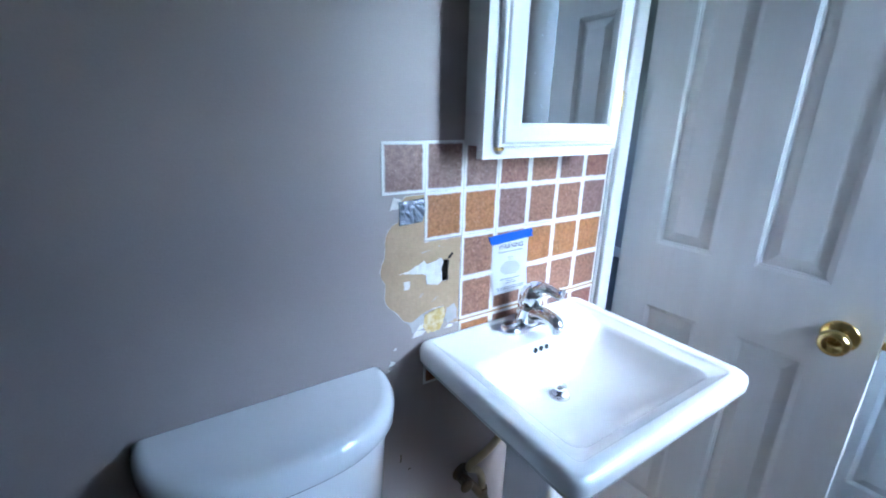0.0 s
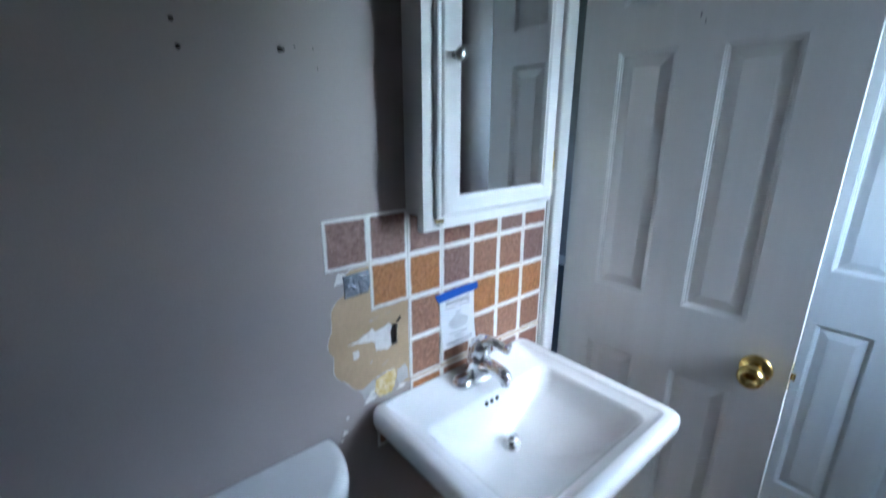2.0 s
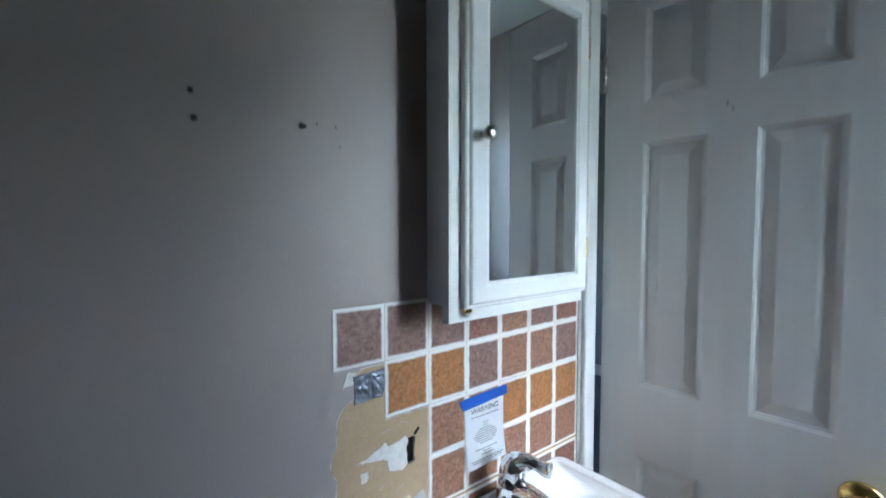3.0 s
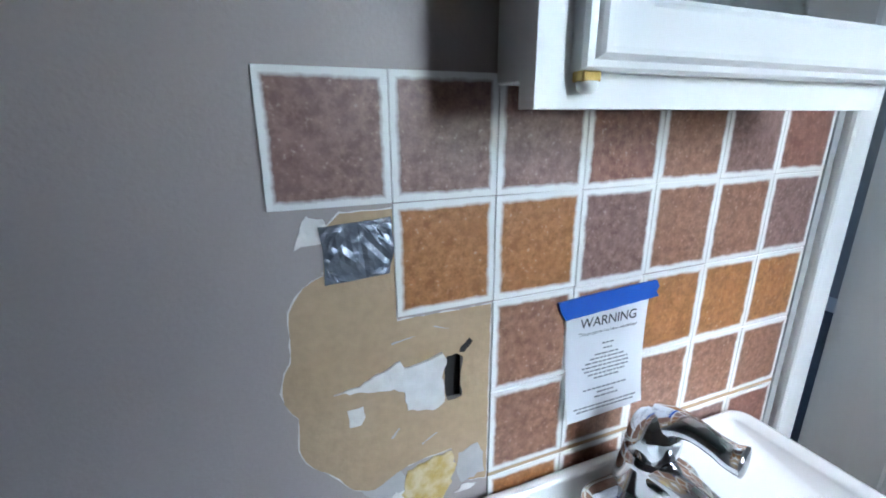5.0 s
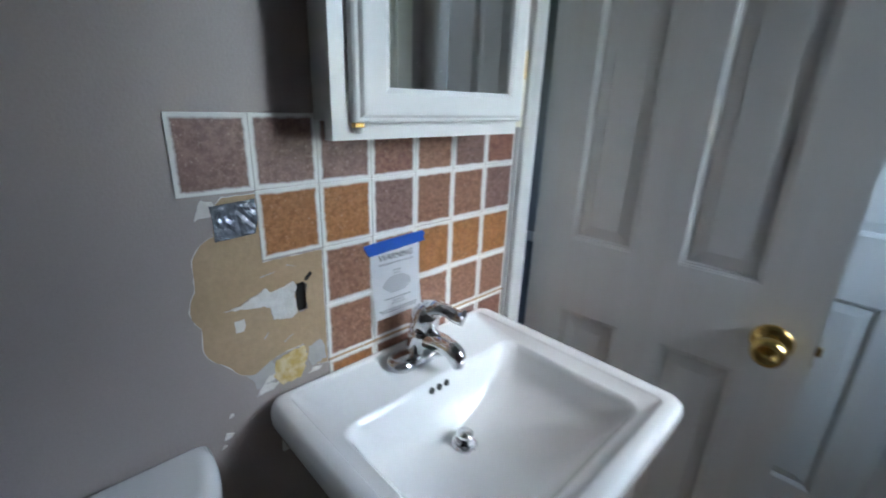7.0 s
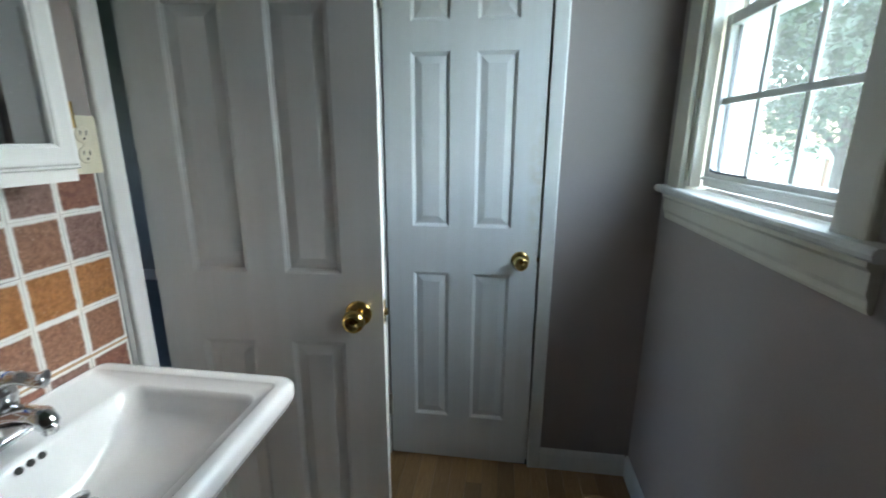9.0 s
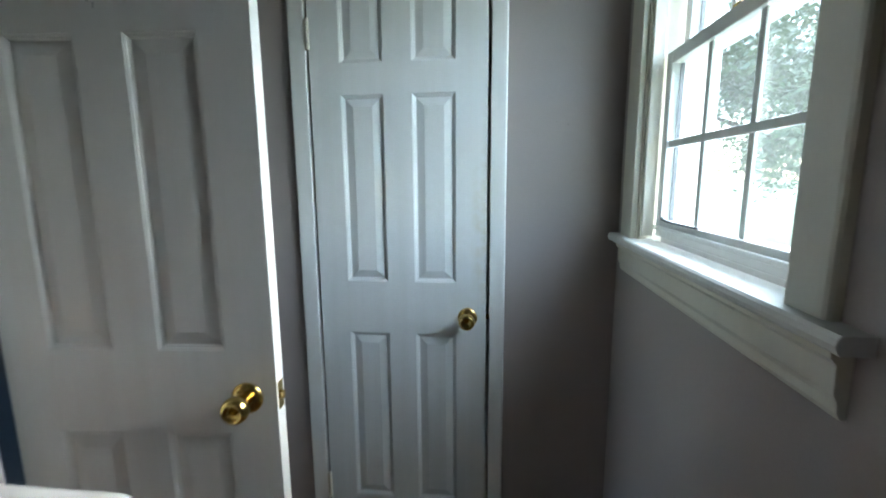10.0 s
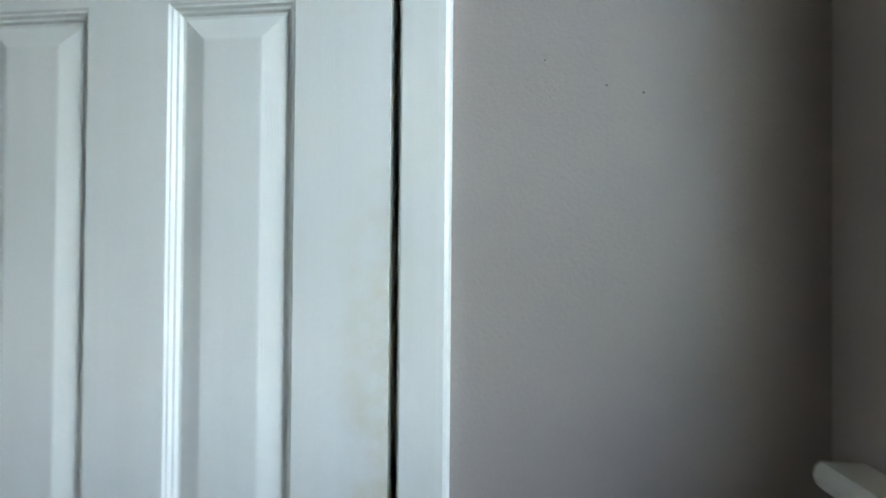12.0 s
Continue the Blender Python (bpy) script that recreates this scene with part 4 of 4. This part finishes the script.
part("cover_plate", bevelled(boxes((-0.058, -0.006, -0.057, 0.058, 0.0, 0.057)), 0.003, 2), WHITE_PLASTIC, switch)
for x in (-0.023, 0.023):
    tg = part("toggle_frame", boxes((x - 0.006, -0.0072, -0.0125, x + 0.006, -0.0058, 0.0125), bevel=0.0005), WHITE_PLASTIC, switch)
    part("toggle", boxes((-0.004, -0.009, -0.004, 0.004, 0.004, 0.0045), bevel=0.0012), WHITE_PLASTIC, tg, "", False, pose(x, -0.009, 0.0, 28))
    for z in (-0.030, 0.030):
        part("screw", lathe(bmesh.new(), [(0, 0), (0.003, 0), (0.0025, 0.001), (0, 0.0012)], n=12), WHITE_PLASTIC, switch, "", False, pose(x, -0.006, z, 90))

# ---- notice taped to the tiles ----
notice = thing("warning_notice", "white printed warning notice taped to the tiles", "notice", pose(0.953, -0.003, 1.055))
pw, ph = 0.106, 0.136


def curl(z):
    """How far the sheet stands off the wall at z below its top."""
    return -0.0012 - 0.010 * (max(0.0, -z - 0.03) / (ph - 0.03)) ** 2


bm = bmesh.new()
cols = [-pw / 2 + pw * i / 6 for i in range(7)]
grid = [[bm.verts.new((x + 0.002 * j / 12, curl(-ph * j / 12) - 0.0012 * math.sin(3 * x / pw + j / 4), -ph * j / 12)) for x in cols] for j in range(13)]
for a, b in zip(grid, grid[1:]):
    for i in range(6):
        bm.faces.new([a[i], a[i + 1], b[i + 1], b[i]])
bmesh.ops.solidify(bm, geom=bm.faces[:], thickness=0.0005)
leaf = part("sheet", bm, PAPER, notice, "", False)
UP = Matrix(((1, 0, 0, 0), (0, 0, -1, 0), (0, 1, 0, 0), (0, 0, 0, 1)))


def on_sheet(x, z, lift=0.0016):
    tilt = math.degrees(math.atan((curl(z - 0.004) - curl(z + 0.004)) / 0.008))
    return pose(x, curl(z) - lift - 0.0006, z, tilt, 0, 0) @ UP


lettering("WARNING", 0.0155, INK, leaf, on_sheet(0.0, -0.030), "heading", 0.0001)
lettering("This property has been winterized", 0.0056, INK, leaf, on_sheet(0.0, -0.039), "line_of_text")
rng = random.Random(4)
widths = [(-0.052, 0.016), (-0.058, 0.012), (-0.064, 0.034), (-0.0685, 0.046), (-0.073, 0.058), (-0.0775, 0.066), (-0.082, 0.060), (-0.0865, 0.050), (-0.091, 0.034), (-0.103, 0.062), (-0.108, 0.026), (-0.113, 0.032), (-0.122, 0.088), (-0.126, 0.080)]
for z, w in widths:
    bm = bmesh.new()
    x = -w / 2
    while x < w / 2 - 0.002:
        d = min(rng.uniform(0.003, 0.009), w / 2 - x)
        box(bm, x, -0.0009, 0, x + d, 0.0009, 0.0001)
        x += d + 0.0012
    part("text_bar", bm, GREY_INK, leaf, "", False, on_sheet(0.001, z))
tape = [(-0.062, -0.009), (-0.055, -0.0175), (-0.02, -0.0155), (0.03, -0.0125), (0.068, -0.0105), (0.063, -0.004), (0.066, 0.002), (0.062, 0.0085), (0.02, 0.0075), (-0.03, 0.0055), (-0.066, 0.003)]
part("masking_tape", sheet(ragged(tape, 0.0003, 0.006, 2), 0.0028), BLUE_TAPE, notice, "blue masking tape strip")

# ---- damage to the wall ----
scallop = [(0.8135, 0.8697), (0.8135, 1.0684), (0.7238, 1.0684), (0.7238, 1.1649), (0.6823, 1.1649), (0.6720, 1.1555), (0.6669, 1.1169)]
for cx, cz, r, a0, a1 in ((0.6771, 1.0783, 0.040, 100, 192), (0.6669, 1.0220, 0.040, 140, 222), (0.6751, 0.9678, 0.040, 172, 240), (0.6997, 0.9344, 0.036, 200, 265)):
    for k in range(7):
        a = radians(a0 + (a1 - a0) * k / 6)
        scallop.append((cx + r * math.cos(a), cz + r * math.sin(a)))
scallop += [(0.7182, 0.9115), (0.7407, 0.9177), (0.7746, 0.9198), (0.7817, 0.8875), (0.7951, 0.8739)]
tear = [(0.7699, 0.9761), (0.7771, 0.9751), (0.7853, 0.9777), (0.7828, 0.9918), (0.7843, 1.0074), (0.7858, 1.0199), (0.7797, 1.0246), (0.7690, 1.0235), (0.7668, 1.0074), (0.7675, 0.9900)]
rim = [(0.7240 + (x - 0.7240) * 1.013, 1.010 + (z - 1.010) * 1.007) for x, z in scallop]
rim_hole = [(0.7776 + (x - 0.7776) * 1.4, 1.000 + (z - 1.000) * 1.2) for x, z in tear]
part("torn_paint_edge", sheet(ragged(rim, 0.0009, 0.006, 3), 0.0003, [rim_hole]), TORN_PAPER, wall_north, "white torn edge of the paint")
part("bare_board_patch", sheet(ragged(scallop, 0.0006, 0.008, 1), 0.0007, [ragged(tear, 0.0006, 0.004, 5)]), DRYWALL_PAPER, wall_north, "tan bare plasterboard paper with scalloped edge")
# near-black plate just inside the hole, its colour gives the shade of the depth
cav = boxes((0.7664, 0.008, 0.9741, 0.7867, 0.012, 1.0259))
part("wall_cavity", cav, DARK_VOID, wall_north)
flap = [(0.6669, 1.0111), (0.6894, 1.0137), (0.7058, 1.0220), (0.7253, 1.0293), (0.7284, 1.0220), (0.7469, 1.0241), (0.7640, 1.0290), (0.7672, 1.0240), (0.7640, 1.0050), (0.7655, 0.9790), (0.7571, 0.9720), (0.7315, 0.9782), (0.7274, 0.9970), (0.7182, 1.0032), (0.6956, 1.0064)]
bm = sheet(ragged(flap, 0.0012, 0.004, 7), 0.0022)
for v in bm.verts:
    if v.co.y < -0.001:
        v.co.y -= 0.0016 * abs(noise.noise(Vector((v.co.x * 90, 3.0, v.co.z * 90)))) + 0.003 * max(0, (v.co.x - 0.73) / 0.045)
part("torn_paper_flap", bm, TORN_PAPER, wall_north, "white torn plaster paper")
part("torn_spot", sheet(ragged([(0.6771, 0.9907), (0.6894, 0.9928), (0.6915, 0.9813), (0.6884, 0.9740), (0.6782, 0.9751)], 0.001, 0.004, 8), 0.0016), TORN_PAPER, wall_north)
part("hole_corner", sheet(ragged([(0.7817, 1.0262), (0.7869, 1.0345), (0.7930, 1.0387), (0.7951, 1.0345), (0.7869, 1.0241)], 0.0008, 0.003, 9), 0.0011), DARK_VOID, wall_north)
for n_, (x, z, w, h, ang) in enumerate([(0.7284, 1.0491, 0.022, 0.001, 10), (0.7643, 1.0544, 0.015, 0.0008, -20), (0.7510, 0.9396, 0.018, 0.0008, 30), (0.7182, 0.9553, 0.012, 0.001, 50)]):
    c, s = math.cos(radians(ang)), math.sin(radians(ang))
    ln = [(x + c * u - s * v, z + s * u + c * v) for u, v in ((-w / 2, -h), (w / 2, -h * 0.3), (w / 2, h * 0.3), (-w / 2, h))]
    part("scratch", sheet(ragged(ln, 0.0004, 0.004, 20 + n_), 0.0010), PLASTER_DUST, wall_north)
part("glue_smear", sheet(ragged([(0.7284, 0.9083), (0.7510, 0.9146), (0.7746, 0.9177), (0.7776, 0.8979), (0.7715, 0.8739), (0.7643, 0.8635), (0.7335, 0.8635), (0.7223, 0.8823)], 0.0016, 0.005, 10), 0.0016), OLD_GLUE, wall_north, "yellow dried glue smear")
part("primer_smear", sheet(ragged([(0.6823, 0.9094), (0.6997, 0.9188), (0.7223, 0.9115), (0.7284, 0.8958), (0.7223, 0.8697), (0.7182, 0.8593), (0.6956, 0.8739), (0.6894, 0.8906)], 0.002, 0.006, 11), 0.0006), PLASTER_DUST, wall_north)
part("primer_smear", sheet(ragged([(0.7817, 0.9115), (0.8022, 0.9177), (0.8105, 0.9031), (0.8105, 0.8802), (0.7869, 0.8739), (0.7797, 0.8875)], 0.0016, 0.005, 12), 0.0010), PLASTER_DUST, wall_north)
for n_, (x, z, w, h) in enumerate([(0.7120, 0.8677, 0.018, 0.007), (0.7182, 0.8823, 0.010, 0.006), (0.6607, 1.1534, 0.012, 0.013), (0.6484, 0.8145, 0.007, 0.005), (0.6402, 0.7988, 0.004, 0.003), (0.6566, 0.8458, 0.004, 0.003), (0.7899, 0.8656, 0.012, 0.004)]):
    part("paint_chip", sheet(ragged([(x - w, z - h), (x + w * 0.6, z - h * 0.8), (x + w, z + h * 0.4), (x - w * 0.3, z + h)], 0.0016, 0.004, 30 + n_), 0.0013), TORN_PAPER, wall_north)
bm = sheet(ragged([(0.6674, 1.1091), (0.7192, 1.1133), (0.7228, 1.1336), (0.7217, 1.1597), (0.6946, 1.1571), (0.6658, 1.1560), (0.6684, 1.1326)], 0.0006, 0.006, 13), 0.0018)
bmesh.ops.subdivide_edges(bm, edges=[e for e in bm.edges if e.calc_length() > 0.012], cuts=5, use_grid_fill=True)
for v in bm.verts:
    if v.co.y < -0.001:
        v.co.y -= 0.0034 * abs(noise.noise(Vector((v.co.x * 60 + v.co.z * 40, 1.0, v.co.z * 110)))) + 0.0010 * abs(noise.noise(Vector((v.co.x * 190, 4.0, v.co.z * 150 - v.co.x * 80))))
duct = part("duct_tape", bm, DUCT_TAPE, wall_north, "crumpled silver duct tape")
for x, z, r in ((0.451, 1.564, 0.0022), (0.454, 1.531, 0.0024), (0.590, 1.540, 0.0028), (0.595, 1.540, 0.0016), (0.613, 1.546, 0.0009), (0.643, 1.545, 0.0008), (0.649, 1.516, 0.0008), (0.26, 1.551, 0.0008)):
    part("nail_hole", lathe(bmesh.new(), [(0, 0.0), (r * 1.5, 0.0), (r * 1.3, 0.0008), (r, 0.0009), (0, 0.0006)], pose(x, 0, z, 90), 14), DARK_VOID, wall_north)
for y, z, r in ((-1.118, 1.529, 0.0005), (-1.210, 1.495, 0.0007), (-1.176, 1.503, 0.0006)):
    part("nail_hole", lathe(bmesh.new(), [(0, 0.0), (r * 1.4, 0.0), (r, 0.0006), (0, 0.0006)], pose(X_CLOSET, y, z, 0, -90), 10), DARK_VOID, wall_east)
for x, z, r in ((1.067, 1.394, 0.0022), (1.063, 1.296, 0.0022)):
    part("nail_hole", lathe(bmesh.new(), [(0, 0.0), (r * 1.4, 0.0), (r, 0.0006), (0, 0.0006)], pose(x, Y_WINDOW, z, -90), 10), DARK_VOID, wall_south)

for n_, (x, z, w, h) in enumerate([(0.668, 0.560, 0.002, 0.012), (0.690, 0.520, 0.004, 0.002), (0.655, 0.430, 0.003, 0.006)]):
    part("scuff_mark", sheet(ragged([(x - w, z - h), (x + w, z - h * 0.6), (x + w * 0.7, z + h), (x - w * 0.8, z + h * 0.7)], 0.0008, 0.003, 50 + n_), 0.0005), OLD_METAL, wall_north)
for n_, (u, z, w, h) in enumerate([(0.268, 1.652, 0.0012, 0.006), (0.278, 1.640, 0.0010, 0.005)]):
    part("scuff_mark", sheet(ragged([(u - w, z - h), (u + w, z - h), (u + w, z + h), (u - w, z + h)], 0.0005, 0.003, 60 + n_), 0.0004), GREY_INK, door_1)

# ---- outdoors ----
GROUND = -0.75
bm = bmesh.new()
bmesh.ops.create_grid(bm, x_segments=60, y_segments=60, size=400)
for v in bm.verts:
    v.co.z = GROUND
structure("ground", bm, LAWN, "mown green lawn", "lawn")
structure("driveway", boxes((-30, -9.8, GROUND - 0.05, 60, -4.2, GROUND + 0.03)), ROAD, "pale concrete driveway across the lawn", "pavement")


def tree(name, label, x, y, height, spread_, base, leaves, size, seed, mat, low):
    rng = random.Random(seed)
    t = thing(name, label, "tree", pose(x, y, GROUND))
    bm = bmesh.new()
    top = height * 0.55
    tr = curve_points([(0, 0, -0.1), (0.05 * base, 0, 0.5), (0.2 * base, 0.1 * base, top * 0.5), (0.1, 0.2 * base, top)], 5)
    tube(bm, tr, [base * (1.5 - 0.5 * min(1, k / 3)) * (1 - 0.55 * k / len(tr)) for k in range(len(tr))], 14)
    tips = []
    for i in range(11):
        a = i * 2.4 + rng.uniform(-0.3, 0.3)
        z0 = low + (top - low) * i / 11
        reach = spread_ * rng.uniform(0.6, 1.0)
        c = [(0.12 * base, 0.1 * base, z0), (reach * 0.35 * math.cos(a), reach * 0.35 * math.sin(a), z0 + height * 0.10), (reach * 0.75 * math.cos(a), reach * 0.75 * math.sin(a), z0 + height * rng.uniform(0.12, 0.22)), (reach * math.cos(a), reach * math.sin(a), z0 + height * rng.uniform(0.10, 0.28))]
        pts = curve_points(c, 4)
        tube(bm, pts, [base * 0.42 * (1 - 0.85 * k / len(pts)) for k in range(len(pts))], 8)
        tips += [p for k, p in enumerate(pts) if k > 3]
    part("trunk", bm, BARK, t, "", True)
    verts, faces = [], []
    clumps = [(p + Vector((rng.gauss(0, 0.5), rng.gauss(0, 0.5), rng.gauss(0.1, 0.5))), rng.uniform(0.5, 1.1)) for p in tips for _ in range(3)]
    for _ in range(int(len(clumps) * 0.5)):
        a, rr_ = rng.uniform(0, 6.28), spread_ * math.sqrt(rng.random()) * 0.95
        clumps.append((Vector((rr_ * math.cos(a), rr_ * math.sin(a), low + height * 0.25 + rng.random() * height * 0.6 * (1 - (rr_ / spread_) ** 2 * 0.7))), rng.uniform(0.6, 1.2)))
    for i in range(leaves):
        c, r = clumps[rng.randrange(len(clumps))]
        p = c + Vector((rng.gauss(0, 0.45), rng.gauss(0, 0.45), rng.gauss(0, 0.35))) * r
        q = Euler((rng.uniform(-0.9, 0.9), rng.uniform(-0.9, 0.9), rng.uniform(0, 6.28))).to_matrix()
        s = size * rng.uniform(0.6, 1.3)
        k = len(verts)
        for u in ((-0.5, 0, 0), (0, -0.32, 0.05), (0.55, 0, 0), (0, 0.32, 0.05)):
            verts.append(p + q @ (Vector(u) * s))
        faces.append((k, k + 1, k + 2, k + 3))
    me = bpy.data.meshes.new("crown")
    me.from_pydata(verts, [], faces)
    me.materials.append(mat)
    cr = new("crown", me)
    cr.parent = t
    return t


tree("maple_tree", "broad green maple tree on the lawn", 14.6, -10.6, 9.5, 6.2, 0.27, 36000, 0.20, 3, LEAF, 1.5)
tree("street_tree", "green tree across the road", 22.0, -31.0, 11.0, 6.0, 0.35, 9000, 0.42, 5, FAR_LEAF, 2.6)
tree("street_tree", "green tree across the road", 36.0, -33.0, 12.0, 6.5, 0.4, 9000, 0.42, 6, FAR_LEAF, 2.6)
tree("street_tree", "green tree across the road", 9.0, -34.0, 11.0, 6.0, 0.35, 9000, 0.42, 7, FAR_LEAF, 2.6)
for x, y in ((19.5, -13.4), (13.0, -15.5)):
    p = thing("wooden_post", "thin red-brown post on the lawn", "post", pose(x, y, GROUND), "posts on the lawn")
    part("shaft", boxes((-0.05, -0.05, -0.1, 0.05, 0.05, 1.35), bevel=0.01), POST_WOOD, p)
    part("cap", boxes((-0.06, -0.06, 1.35, 0.06, 0.06, 1.39), bevel=0.01), POST_WOOD, p)

# ---- wall tiles ----
KIND = {"m": TILE_MAUVE, "r": TILE_RED, "b": TILE_BROWN, "o": TILE_ORANGE}
LAYOUT = ["mmmrbmr", ".oombbm", "..bbooo", "..bbbbb", ".bobrmr"]
tile_meshes = {}
for key, mat in KIND.items():
    bm = bmesh.new()
    g = 0.0004
    box(bm, -TILE_W / 2 + g, -0.0024, -TILE_H / 2 + g, TILE_W / 2 - g, 0.0, TILE_H / 2 - g, bevel=0.0005, seg=1)
    me = bpy.data.meshes.new("tile")
    bmesh.ops.recalc_face_normals(bm, faces=bm.faces)
    bm.to_mesh(me)
    bm.free()
    me.materials.append(mat)
    tile_meshes[key] = me
rng = random.Random(8)
for row, line in enumerate(LAYOUT):
    for col, key in enumerate(line):
        if key == ".":
            continue
        ob = new("tile", tile_meshes[key])
        ob.parent = wall_north
        drop = -0.040 if (row, col) == (4, 1) else -0.005 if row == 4 else 0.0
        ob.matrix_basis = pose(0.632 + TILE_W * (col + 0.5) + rng.uniform(-0.0003, 0.0003), 0.0, 1.267 - TILE_H * (row + 0.5) + drop + rng.uniform(-0.0006, 0.0006), rng.uniform(-0.15, 0.15), rng.uniform(-0.4, 0.4), rng.uniform(-0.15, 0.15))
part("old_adhesive_line", sheet(ragged([(0.8155, 0.8690), (1.2735, 0.8690), (1.2735, 0.8785), (0.8155, 0.8785)], 0.0007, 0.008, 14), 0.0012), DRYWALL_PAPER, wall_north, "brown line of old adhesive between tile rows")
part("tile_edge_strip", boxes((1.2740, -0.004, 0.78, 1.2875, 0.0, 1.267), bevel=0.0008), CAULK, wall_north, "grey strip at the tiles' edge")

# ---- floor planks, running from wall to wall ----
PW = 0.064
rng = random.Random(11)
lengths = {}


def plank_mesh(length):
    key = round(length, 3)
    if key not in lengths:
        bm = box(bmesh.new(), -length / 2 + 0.0004, -PW / 2 + 0.0004, -0.012, length / 2 - 0.0004, PW / 2 - 0.0004, 0.0, bevel=0.0007, seg=1)
        me = bpy.data.meshes.new("plank")
        bmesh.ops.recalc_face_normals(bm, faces=bm.faces)
        bm.to_mesh(me)
        bm.free()
        me.materials.append(OAK)
        lengths[key] = me
    return lengths[key]


y = Y_WINDOW + PW / 2
while y < 0.05:
    x = X_LEFT - rng.choice((0.0, 0.2, 0.4, 0.6))
    end = X_CLOSET + (0.10 if -0.95 < y < -0.41 else 0.0)
    while x < end - 0.01:
        length = min(rng.choice((0.6, 0.8, 1.0)), end - x)
        x0 = max(x, X_LEFT)
        if x + length - x0 > 0.02:
            ob = new("plank", plank_mesh(x + length - x0))
            ob.parent = subfloor
            ob.matrix_basis = pose((x0 + x + length) / 2, y, 0)
        x += length
    y += PW
